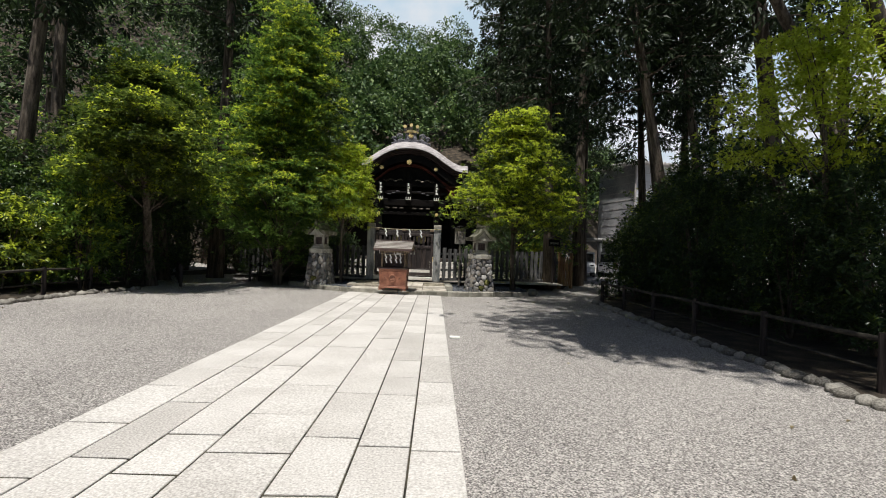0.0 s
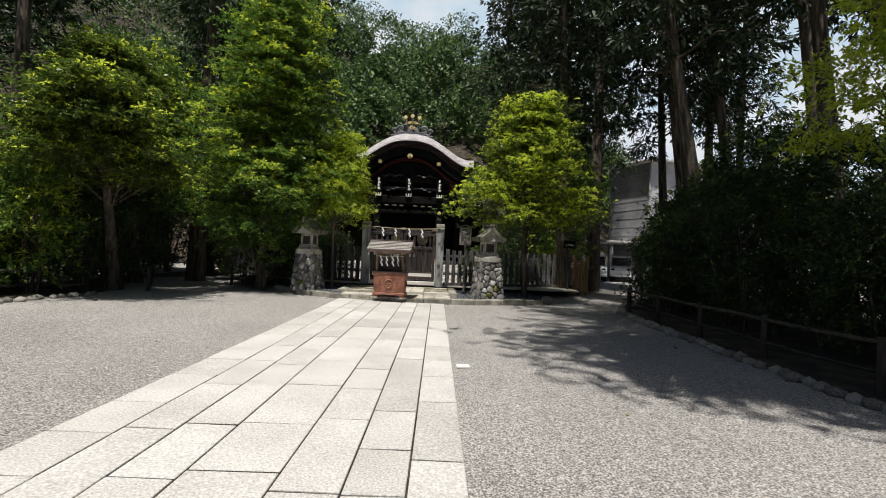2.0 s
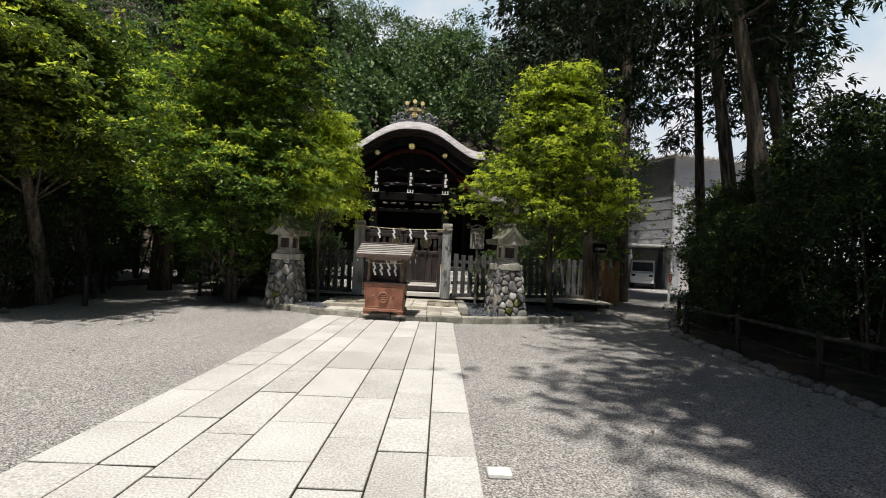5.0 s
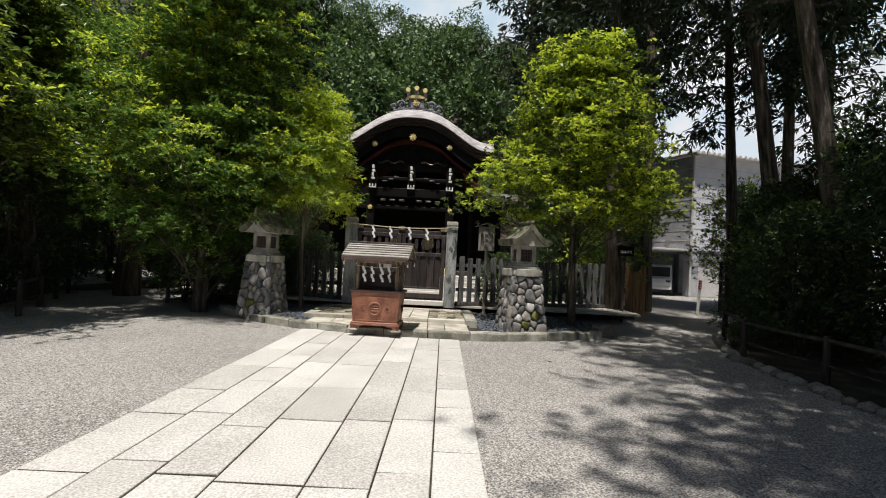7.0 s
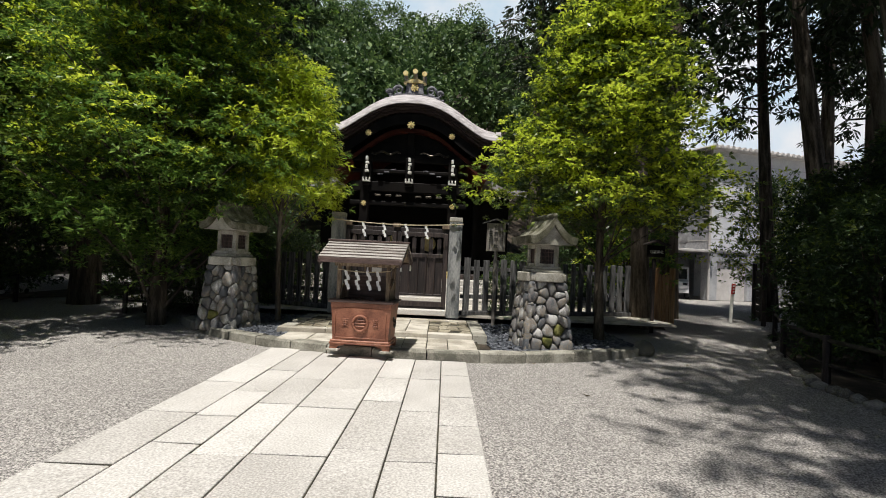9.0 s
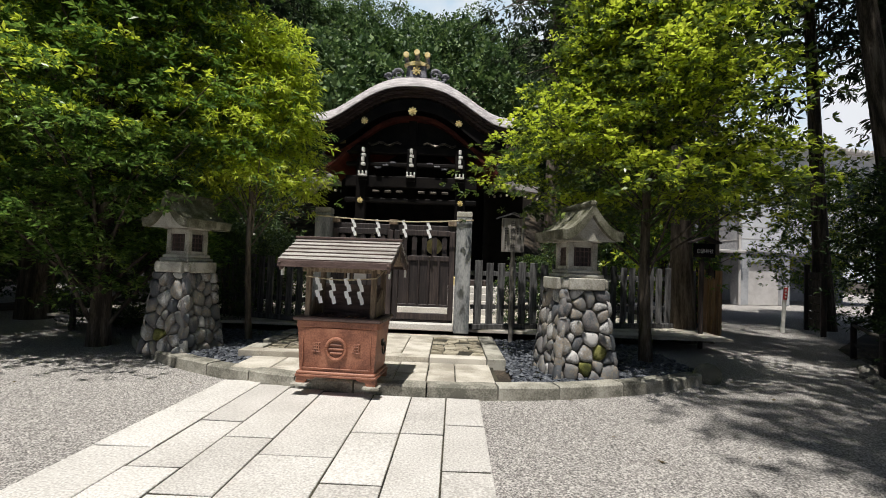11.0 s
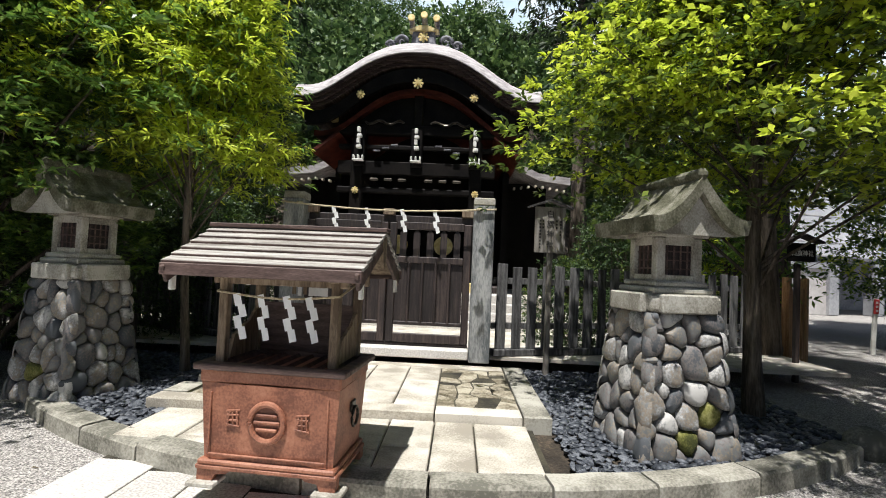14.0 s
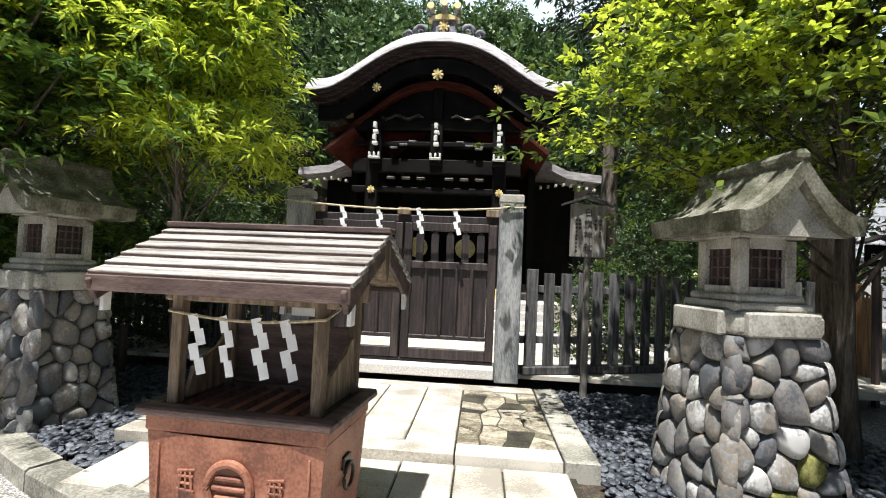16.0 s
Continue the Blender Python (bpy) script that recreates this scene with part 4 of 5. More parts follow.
tagged(part("threshold", block((-1.19, GY - 0.05, 0.36), (2.3, 0.3, 0.12), 0.012), GRANITE), "pale stone threshold under the gate", "threshold", kind="structure")


def picket_fence(xs, ys, name_label, top, base=0.3, seed=0):
    """Grey pickets before two rails, on a base beam, along a line from (xs[0], ys[0]) to (xs[1], ys[1])."""
    d = Vector((xs[1] - xs[0], ys[1] - ys[0], 0))
    ang = math.degrees(math.atan2(d.y, d.x))
    t = thing("picket_fence", pose(xs[0], ys[0], 0, 0, 0, ang), name_label, "fence", "picket fences")
    ln = d.length
    part("base_beam", block((ln / 2, 0.02, base + 0.05), (ln, 0.16, 0.1), 0.012), WOODGREY, t)
    for z in (base + 0.42, base + 1.06):
        part("rail", block((ln / 2, 0.05, z), (ln, 0.045, 0.09), 0.008), WOODGREY, t)
    n = int(ln / 0.235)
    for i in range(n):
        x = (i + 0.5) * ln / n + rng.uniform(-0.012, 0.012)
        hh = top + rng.uniform(-0.03, 0.03)
        w = 0.145 + rng.uniform(-0.02, 0.015)
        bm = bmesh.new()
        box(bm, (0, 0, (base + 0.1 + hh) / 2), (w, 0.035, hh - base - 0.1), 0.006, pose(0, 0, 0, 0, rng.uniform(-0.6, 0.6), 0))
        ob = part("picket", bm, WOODGREY, t)
        ob.matrix_basis = pose(x, 0, 0, 0, 0, rng.uniform(-3, 3))
    return t


picket_fence((0.3, 5.45), (19.0, 20.8), "weathered grey picket fence beside the gate", 1.58)
picket_fence((-8.7, -2.7), (21.6, 19.05), "weathered grey picket fence under the trees", 1.55)
t = thing("side_gate", pose(5.6, 20.85, 0, 0, 0, 38), "orange-brown wooden picket side gate", "gate")
for i in range(4):
    x = 0.12 + i * 0.185
    part("picket", extrude_profile([(x - 0.06, 0.12), (x + 0.06, 0.12), (x + 0.06, 1.36), (x, 1.43), (x - 0.06, 1.36)], -0.015, 0.015), ORANGEWOOD, t)
for z in (0.35, 1.1):
    part("rail", block((0.4, 0.04, z), (0.8, 0.05, 0.1), 0.008), ORANGEWOOD, t)
for x in (-0.02, 0.82):
    part("gate_post", block((x, 0.02, 0.8), (0.12, 0.12, 1.6), 0.01), ORANGEWOOD, t)


# ---- writing ----
def lettering(text, size, m, mat, parent, name="lettering", depth=0.002):
    cu = bpy.data.curves.new(name, "FONT")
    cu.body, cu.size, cu.align_x, cu.align_y, cu.extrude = text, size, "CENTER", "CENTER", depth
    tmp = new("tmp", cu)
    me = bpy.data.meshes.new_from_object(tmp.evaluated_get(bpy.context.evaluated_depsgraph_get()))
    bpy.data.objects.remove(tmp)
    me.materials.clear()
    ob = link(name, me, mat, parent)
    ob.matrix_basis = m
    return ob


t = thing("notice_board", pose(1.0, 18.72, 0.1, 0, 0, 6), "small weathered wooden notice board on a post", "sign")
part("post", block((0.02, 0.02, 0.95), (0.07, 0.06, 1.9), 0.006), SIGNWOOD, t)
part("board", block((0, -0.03, 1.98), (0.42, 0.03, 0.62), 0.006), SIGNWOOD, t)
bm = extrude_profile([(-0.30, 2.27), (0, 2.37), (0.30, 2.27), (0.30, 2.29), (0, 2.40), (-0.30, 2.29)], -0.10, 0.05)
part("cover", bm, WOODGREY, t, "small gabled cover board")
for i, ch in enumerate("白旗神社"):
    lettering(ch, 0.105, pose(0, -0.048, 2.19 - 0.135 * i, 90, 0, 0), INK, t)
for x, n in ((-0.14, 9), (0.14, 5), (0.085, 3), (-0.10, 3)):
    for k in range(n):
        part("small_writing", block((x, -0.047, 2.1 - 0.045 * k), (0.022, 0.003, 0.028), 0), INK, t)

t = thing("name_sign", pose(4.98, 19.7, 0, 0, 0, 10), "dark wooden name sign with white writing on a post", "sign")
part("post", block((0, 0.03, 0.9), (0.07, 0.07, 1.8), 0.006), WOODDARK, t)
part("board", block((0.02, -0.02, 1.98), (0.48, 0.04, 0.28), 0.008), LACQUER_SHADE, t)
lettering("白旗神社", 0.095, pose(0.02, -0.045, 1.96, 90, 0, 0), WHITE, t)
part("cover", extrude_profile([(-0.30, 2.12), (0.02, 2.22), (0.34, 2.12), (0.34, 2.15), (0.02, 2.26), (-0.30, 2.15)], -0.12, 0.06), WOODDARK, t)


# ---- offertory box ----
def offertory():
    t = thing("offertory_box", pose(-1.295, 15.35, LOW, 0, 0, -5) @ Matrix.Diagonal((0.90, 0.96, 0.945, 1)), "terracotta-red offertory box under a small bleached board roof", "offertory box")
    b = bmesh.new()
    # body with a slight taper and slightly bowed front
    n = 12
    lv = []
    for z, hw, hd in ((0.125, 0.455, 0.275), (0.3, 0.468, 0.283), (0.5, 0.48, 0.29), (0.64, 0.49, 0.297)):
        ring = []
        for i in range(n + 1):
            u = -1 + 2 * i / n
            ring.append(b.verts.new((u * hw, -hd - 0.022 * (1 - u * u), z)))
        ring += [b.verts.new((hw, hd, z)), b.verts.new((-hw, hd, z))]
        lv.append(ring)
    for r0, r1 in zip(lv, lv[1:]):
        m = len(r0)
        for i in range(m):
            b.faces.new((r0[i], r0[(i + 1) % m], r1[(i + 1) % m], r1[i]))
    b.faces.new(lv[0][::-1])
    body = part("body", b, BOXRED, t, "terracotta-red carved box body")
    part("band", block((0, -0.006, 0.685), (1.0, 0.62, 0.085), 0.012), BOXRED, body)
    for z, w, h in ((0.13, 0.97, 0.035), (0.098, 1.0, 0.035)):
        part("base_moulding", block((0, -0.008, z), (w, 0.62, h), 0.01), BOXRED, body)
    # frame line on the front, drawn by thin raised fillets
    for x in (-0.415, 0.415):
        part("fillet", block((x, -0.302, 0.38), (0.012, 0.012, 0.40), 0.003), BOXRED, body)
    part("fillet", block((0, -0.308, 0.185), (0.82, 0.014, 0.012), 0.003), BOXRED, body)
    for sx in (-1, 1):
        for sy in (-1, 1):
            pts = [(sx * 0.49, 0.0), (sx * 0.49, 0.085), (sx * 0.24, 0.085), (sx * 0.28, 0.06), (sx * 0.36, 0.05), (sx * 0.385, 0.0)]
            part("foot", extrude_profile(pts, sy * 0.30 - 0.035 * (sy + 1) + 0.0, sy * 0.30 + 0.035 * (1 - sy) if sy < 0 else 0.30), BOXRED, t)
            part("foot_pad", block((sx * 0.44, sy * 0.27, -0.006), (0.2, 0.16, 0.03), 0.006), LANTERN, t, "pale stone pad")
    # round crest: a ring and three bars
    bm = bmesh.new()
    tube(bm, [(0.118 * math.cos(a), -0.318, 0.41 + 0.118 * math.sin(a)) for a in np.linspace(0, math.tau, 33)], [0.021] * 33, 8, False)
    part("crest_ring", bm, BOXRED, body, "round carved crest")
    for dz, w in ((0.045, 0.15), (0.0, 0.185), (-0.045, 0.15)):
        part("crest_bar", block((0, -0.315, 0.41 + dz), (w, 0.026, 0.022), 0.006), BOXRED, body)
    for sx in (-1, 1):
        for k, (dx, dz, w, h) in enumerate(((0, 0.05, 0.10, 0.012), (0, 0.022, 0.085, 0.012), (-0.03, -0.005, 0.012, 0.09), (0.03, 0.0, 0.012, 0.10), (0, -0.012, 0.08, 0.012), (0, -0.045, 0.10, 0.012), (0.0, 0.0, 0.012, 0.08))):
            part("carved_mark", block((sx * 0.245 + dx, -0.307, 0.42 + dz), (w, 0.016, h), 0.003, pose(0, 0, 0, 0, 6 * ((k % 3) - 1), 0)), BOXRED, body)
    # rim with slats between
    for y in (-0.30, 0.30):
        part("rim", block((0, y, 0.745), (1.08, 0.09, 0.045), 0.01), BOXDARK, t, "dark worn rim")
    for x in (-0.495, 0.495):
        part("rim", block((x, 0, 0.745), (0.09, 0.51, 0.044), 0.01), BOXDARK, t, "dark worn rim")
    for i in range(8):
        part("slat", extrude_profile([(-0.39 + i * 0.111 - 0.03, 0.715), (-0.39 + i * 0.111 + 0.03, 0.715), (-0.39 + i * 0.111, 0.752)], -0.255, 0.255), BOXDARK, t)
    # black sheet below the slats paints the shade inside the box
    part("inside", block((0, 0, 0.67), (0.9, 0.5, 0.02), 0), LACQUER_SHADE, t)
    # posts, plates, roof
    for x in (-0.405, 0.405):
        for y in (-0.22, 0.25):
            part("post", block((x, y, 1.06), (0.062, 0.062, 0.6), 0.006), BOXPOST, t)
        part("side_rail", block((x, 0.015, 1.345), (0.05, 0.62, 0.06), 0.006), BOXPOST, t)
        pts = [(0.03 - 0.18, 0.77), (0.22, 0.77), (0.22, 1.08), (0.16, 1.06), (0.1, 1.0), (0.03, 0.98), (-0.1, 0.92)]
        sp = extrude_profile(pts, -0.012, 0.012)
        bmesh.ops.rotate(sp, verts=sp.verts, cent=(0, 0, 0), matrix=Matrix.Rotation(radians(90), 3, "Z"))
        o = part("side_panel", sp, BOXPOST, t)
        o.location.x = x
    for y in (-0.22, 0.25):
        part("plate", block((0, y, 1.335), (0.98, 0.045, 0.11), 0.006), BOXPOST, t)
        for x in (-0.405, 0.405):
            part("beam_end", block((x, y - 0.055 * (1 if y < 0 else -1), 1.375), (0.07, 0.07, 0.05), 0.004), ENDGRAIN, t, "pale painted beam end")
    part("back_board", block((0, 0.25, 0.95), (0.75, 0.02, 0.36), 0.004), BOXDARK, t)
    for k in range(5):
        part("paper_slip", block((-0.1 + 0.045 * k, 0.2, 1.25 - 0.01 * (k % 2)), (0.03, 0.004, 0.10), 0), PAPER if k % 2 else BOXPOST, t, "small paper slip")
    part("paper_notice", block((0.14, 0.1, 1.25), (0.15, 0.004, 0.1), 0), PAPER, t, "pale paper notice")
    hw, run, z0, z1 = 0.675, 0.53, 1.40, 1.665
    slope = math.degrees(math.atan2(z1 - z0, run))
    roof = part("roof_deck", extrude_profile([(-run, z0 - 0.035), (0, z1 - 0.04), (run, z0 - 0.035), (run, z0 - 0.015), (0, z1 - 0.015), (-run, z0 - 0.015)], -hw + 0.02, hw - 0.02), BOXPOST, t)
    roof.matrix_basis = pose(0, 0.015, 0, 0, 0, 90)
    n = 6
    for s in (-1, 1):
        for i in range(n):
            f = (i + 0.5) / n
            yy, zz = s * run * (1 - f), z0 + (z1 - z0) * f
            o = part("roof_board", block((0, 0, 0), (2 * hw + rng.uniform(-0.01, 0.01), run / n * 1.25, 0.026), 0.003), ROOFBOARD, t, "bleached grey roof board")
            o.matrix_basis = pose(0, yy + 0.015, zz + 0.006, -s * (slope - 10), 0, 0)
            e = part("board_edge", block((0, s * (run / n * 0.625 + 0.003), -0.004), (2 * hw - 0.02, 0.006, 0.024), 0), BOXDARK, o, "dark weathered board edge")
        part("eave_board", block((0, s * (run + 0.012) + 0.015, z0 - 0.03), (2 * hw, 0.028, 0.075), 0.005), BOXDARK, t, "dark eave board")
        for x in (-hw + 0.03, hw - 0.03):
            bb = part("bargeboard", block((0, 0, 0), (0.03, math.hypot(run, z1 - z0) + 0.04, 0.11), 0.005), BOXDARK, t)
            bb.matrix_basis = pose(x, s * run / 2 + 0.015, (z0 + z1) / 2 - 0.055, -s * slope, 0, 0)
            part("rafter_tip", block((x * 1.0, s * (run - 0.07) + 0.015, z0 - 0.11), (0.024, 0.045, 0.11), 0.003), WHITE, t, "white-painted rafter tip")
    part("ridge_board", block((0, 0.015, z1 + 0.022), (2 * hw + 0.03, 0.11, 0.03), 0.006), BOXDARK, t)
    for x in (-hw + 0.02, hw - 0.02):
        part("gable_drop", extrude_profile([(-0.05, z1 - 0.03), (0.05, z1 - 0.03), (0.035, z1 - 0.2), (0, z1 - 0.25), (-0.035, z1 - 0.2)], -0.012, 0.012), BOXPOST, t).matrix_basis = pose(x, 0.015, 0, 0, 0, 90)
    # rope round the posts, with streamers
    bm = bmesh.new()
    pr = [(-0.46, -0.15, 1.25), (-0.44, -0.262, 1.228)] + [(-0.42 + 0.84 * i / 10, -0.265, 1.228 - 0.03 * math.sin(math.pi * i / 10)) for i in range(11)] + [(0.44, -0.262, 1.228), (0.45, 0.0, 1.29), (0.44, 0.2, 1.33)]
    tube(bm, pr, [0.008] * len(pr), 6)
    part("rope", bm, ROPE, t, "thin straw rope")
    for x, w in ((-0.27, 10), (-0.10, -6), (0.09, 12), (0.25, 40)):
        zigzag(x, -0.268, 1.215, 0.29, t, turn=w)
    # ring handles on both ends
    for sx in (-1, 1):
        bm = bmesh.new()
        tube(bm, [(sx * 0.505, 0.065 * math.cos(a), 0.40 + 0.065 * math.sin(a)) for a in np.linspace(0, math.tau, 13)], [0.011] * 13, 6, False)
        h = part("handle", bm, BRONZE, t, "dark metal ring handle", True)
        part("handle_plate", block((sx * 0.487, 0, 0.47), (0.02, 0.09, 0.07), 0.004), BRONZE, h)
    return t


offertory()


# ---- stone lanterns ----
def stone_meshes(n, sub, seed, flat=0.75, square=0.0):
    out = []
    r = np.random.default_rng(seed)
    for i in range(n):
        bm = bmesh.new()
        bmesh.ops.create_icosphere(bm, subdivisions=sub, radius=1.0)
        a, b = r.uniform(0, 9, 2)
        for v in bm.verts:
            d = v.co.normalized()
            k = 1 + 0.16 * math.sin(2.3 * d.x + a) * math.cos(2.7 * d.y + b) + 0.07 * math.sin(5 * d.z + 4 * d.x + b)
            if square:
                k *= (abs(d.x) ** 3.2 + abs(d.y) ** 3.2 + abs(d.z) ** 3.2) ** (-1 / 3.2) * square + (1 - square)
            v.co = d * k
        me = bpy.data.meshes.new("stone")
        for f in bm.faces:
            f.smooth = True
        bm.to_mesh(me)
        bm.free()
        out.append(me)
    return out


def clip_cell(poly, px, pz, qx, qz, bias):
    """The part of a cell that lies nearer to p than to q."""
    dx, dz = qx - px, qz - pz
    c = (dx * (px + qx) + dz * (pz + qz)) / 2 + bias
    out = []
    for i in range(len(poly)):
        a, b = poly[i], poly[(i + 1) % len(poly)]
        fa, fb = dx * a[0] + dz * a[1] - c, dx * b[0] + dz * b[1] - c
        if fa <= 0:
            out.append(a)
        if fa * fb < 0:
            k = fa / (fa - fb)
            out.append((a[0] + (b[0] - a[0]) * k, a[1] + (b[1] - a[1]) * k))
    return out


def boulder_face(t, rot, half, top, count, r, moss):
    """River stones fitted together over one side of the pedestal, each one a rounded cobble."""
    pts, tries = [], 0
    while len(pts) < count and tries < 900:
        tries += 1
        z = r.uniform(-0.02, top + 0.02)
        x = r.uniform(-1, 1) * half(max(0, z)) * 1.02
        d = r.uniform(0.10, 0.19)
        if all((x - a) ** 2 + ((z - b) * 1.15) ** 2 > ((d + e) / 2) ** 2 for a, b, e in pts):
            pts.append((x, z, d))
    for a, b, e in pts:
        w = half(0) + 0.05
        poly = [(-w, -0.06), (w, -0.06), (half(top) + 0.05, top), (-half(top) - 0.05, top)]
        for a2, b2, e2 in pts:
            if (a2, b2) != (a, b) and poly:
                poly = clip_cell(poly, a, b, a2, b2, (e * e - e2 * e2) * 0.25)
        if len(poly) < 3:
            continue
        cx, cz = sum(p[0] for p in poly) / len(poly), sum(p[1] for p in poly) / len(poly)
        for _ in range(2):
            poly = [((p[0] * k + q[0] * (1 - k)), (p[1] * k + q[1] * (1 - k))) for p, q in zip(poly, poly[1:] + poly[:1]) for k in (0.76, 0.24)]
        size = math.sqrt(abs(sum(p[0] * q[1] - q[0] * p[1] for p, q in zip(poly, poly[1:] + poly[:1]))) / 2)
        lift = 0.035 + 0.22 * size * r.uniform(0.7, 1.1)
        bm = bmesh.new()
        rings = []
        tx, tz = r.uniform(-0.12, 0.12, 2)
        for sc, dep in ((0.97, -0.04), (0.965, 0.1), (0.90, 0.55), (0.74, 0.86), (0.45, 0.98)):
            ring = []
            for x, z in poly:
                xx, zz = cx + (x - cx) * sc, cz + (z - cz) * sc
                d = -half(min(top, max(0, zz))) + 0.035 - lift * dep - (xx - cx) * tx - (zz - cz) * tz
                ring.append(bm.verts.new((xx, d + r.normal() * 0.0022, zz)))
            rings.append(ring)
        n = len(poly)
        for r0, r1 in zip(rings, rings[1:]):
            for k in range(n):
                bm.faces.new((r0[k], r0[(k + 1) % n], r1[(k + 1) % n], r1[k]))
        bm.faces.new(rings[-1])
        mossy = any((cx - mx) ** 2 + (cz - mz) ** 2 < ms * ms for mx, mz, ms in moss)
        o = part("boulder", bm, MOSS if mossy else BOULDER, t, "boulder covered with yellow moss" if mossy else "", True)
        o.matrix_basis = rot


def lantern(m, label, seed, moss_spot):
    t = thing("stone_lantern", m, label, "stone lantern", "stone lanterns")
    r = np.random.default_rng(seed)
    half = lambda z: 0.345 + 0.12 * (1 - min(1, z / 1.1)) ** 1.3
    bm = bmesh.new()
    lv = []
    for z in (-0.05, 0.0, 0.25, 0.5, 0.8, 1.1):
        h = half(max(0, z)) - 0.045
        lv.append([bm.verts.new((sx * h, sy * h, z)) for sx, sy in ((-1, -1), (1, -1), (1, 1), (-1, 1))])
    for r0, r1 in zip(lv, lv[1:]):
        for k in range(4):
            bm.faces.new((r0[k], r0[(k + 1) % 4], r1[(k + 1) % 4], r1[k]))
    bm.faces.new(lv[-1])
    core = part("pedestal_core", bm, MORTAR, t, "dark mortar between boulders")
    for face in range(4):
        boulder_face(t, pose(0, 0, 0, 0, 0, 90 * face), half, 1.1, 30, r, moss_spot if face == 0 else ())
    bm = bmesh.new()
    box(bm, (0, 0, 1.165), (0.83, 0.56, 0.15), 0.012)
    box(bm, (0, 0, 1.165), (0.56, 0.83, 0.148), 0.012)
    box(bm, (0, 0, 1.16), (0.72, 0.72, 0.12), 0.02)
    part("capstone", bm, LANTERN, t, "notched pale capstone")
    part("base_course", block((0, 0, 1.265), (0.62, 0.62, 0.05), 0.015), LANTERN, t)
    part("base_course", block((0, 0, 1.315), (0.55, 0.55, 0.05), 0.015), LANTERN, t)
    # black core and dark window panels paint the unlit hollow of the stone
    body = part("lamp_house", block((0, 0, 1.51), (0.34, 0.34, 0.36), 0), LACQUER_SHADE, t, "small stone lamp house, its inside coloured black for shade")
    for sx in (-1, 1):
        for sy in (-1, 1):
            part("corner_pier", block((sx * 0.19, sy * 0.19, 1.51), (0.09, 0.09, 0.36), 0.008), LANTERN, body)
    for k in range(4):
        rot = pose(0, 0, 0, 0, 0, 90 * k)
        for z, h in ((1.36, 0.06), (1.665, 0.07)):
            o = part("crosspiece", block((0, -0.193, z), (0.29, 0.08, h), 0.005), LANTERN, body)
            o.matrix_basis = rot
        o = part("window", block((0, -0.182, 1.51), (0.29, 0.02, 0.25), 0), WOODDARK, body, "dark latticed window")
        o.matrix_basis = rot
        for i in range(4):
            o = part("window_bar", block((-0.105 + 0.07 * i, -0.197, 1.51), (0.014, 0.016, 0.25), 0.003), BOXDARK, body)
            o.matrix_basis = rot
        for i in range(3):
            o = part("window_bar", block((0, -0.195, 1.44 + 0.07 * i), (0.29, 0.014, 0.012), 0.003), BOXDARK, body)
            o.matrix_basis = rot
    part("top_course", block((0, 0, 1.725), (0.56, 0.56, 0.06), 0.012), LANTERN, t)
    prof = []
    n = 10
    for i in range(n + 1):
        u = i / n
        prof.append((0.48 * (1 - u), 1.80 + 0.36 * u ** 1.75 + 0.03 * (1 - u) ** 4))
    outer = prof + [(-x, z) for x, z in reversed(prof[:-1])]
    inner = [(-0.60, 1.735), (-0.3, 1.75), (0.3, 1.75), (0.60, 1.735)]
    bm = bmesh.new()
    n = len(outer)
    y0, y1 = -0.55, 0.55
    rows = []
    for yy, sc in ((y0, 1.0), (y1, 1.0)):
        rows.append(([bm.verts.new((x, yy, z)) for x, z in outer], [bm.verts.new((x * 0.955, yy * 0.98, z - 0.115 - 0.02 * (1 - abs(x) / 0.48))) for x, z in outer]))
    (a0, b0), (a1, b1) = rows
    for i in range(n - 1):
        bm.faces.new((a0[i], a0[i + 1], a1[i + 1], a1[i]))
        bm.faces.new((b0[i], b0[i + 1], b1[i + 1], b1[i]))
        bm.faces.new((a0[i], a0[i + 1], b0[i + 1], b0[i]))
        bm.faces.new((a1[i], a1[i + 1], b1[i + 1], b1[i]))
    for i in (0, n - 1):
        bm.faces.new((a0[i], a1[i], b1[i], b0[i]))
    roof = part("roof", bm, LANTROOF, t, "mossy curved stone roof")
    for yy in (-0.46, 0.42):
        pts = [(x * 0.93, z - 0.12) for x, z in outer] + [(-0.40, 1.70), (0.40, 1.70)]
        part("gable", extrude_profile([(x, max(z, 1.702)) for x, z in pts], yy, yy + 0.04), LANTERN, roof, "plain stone gable")
    part("ridge", block((0, 0, 2.165), (0.10, 1.12, 0.085), 0.03), LANTROOF, roof)
    return t


lantern(pose(1.56, 16.36, 0.12, 0, 0, 11) @ Matrix.Diagonal((0.87, 0.87, 1.02, 1)), "stone lantern on a boulder pedestal with yellow moss", 3, [(0.16, 0.33, 0.11), (0.02, 0.12, 0.07), (0.30, 0.15, 0.06)])
lantern(pose(-4.03, 16.95, 0.12, 0, 0, -14) @ Matrix.Diagonal((0.82, 0.82, 1.03, 1)), "stone lantern on a boulder pedestal in the tree's shade", 9, [(-0.1, 0.2, 0.05)])

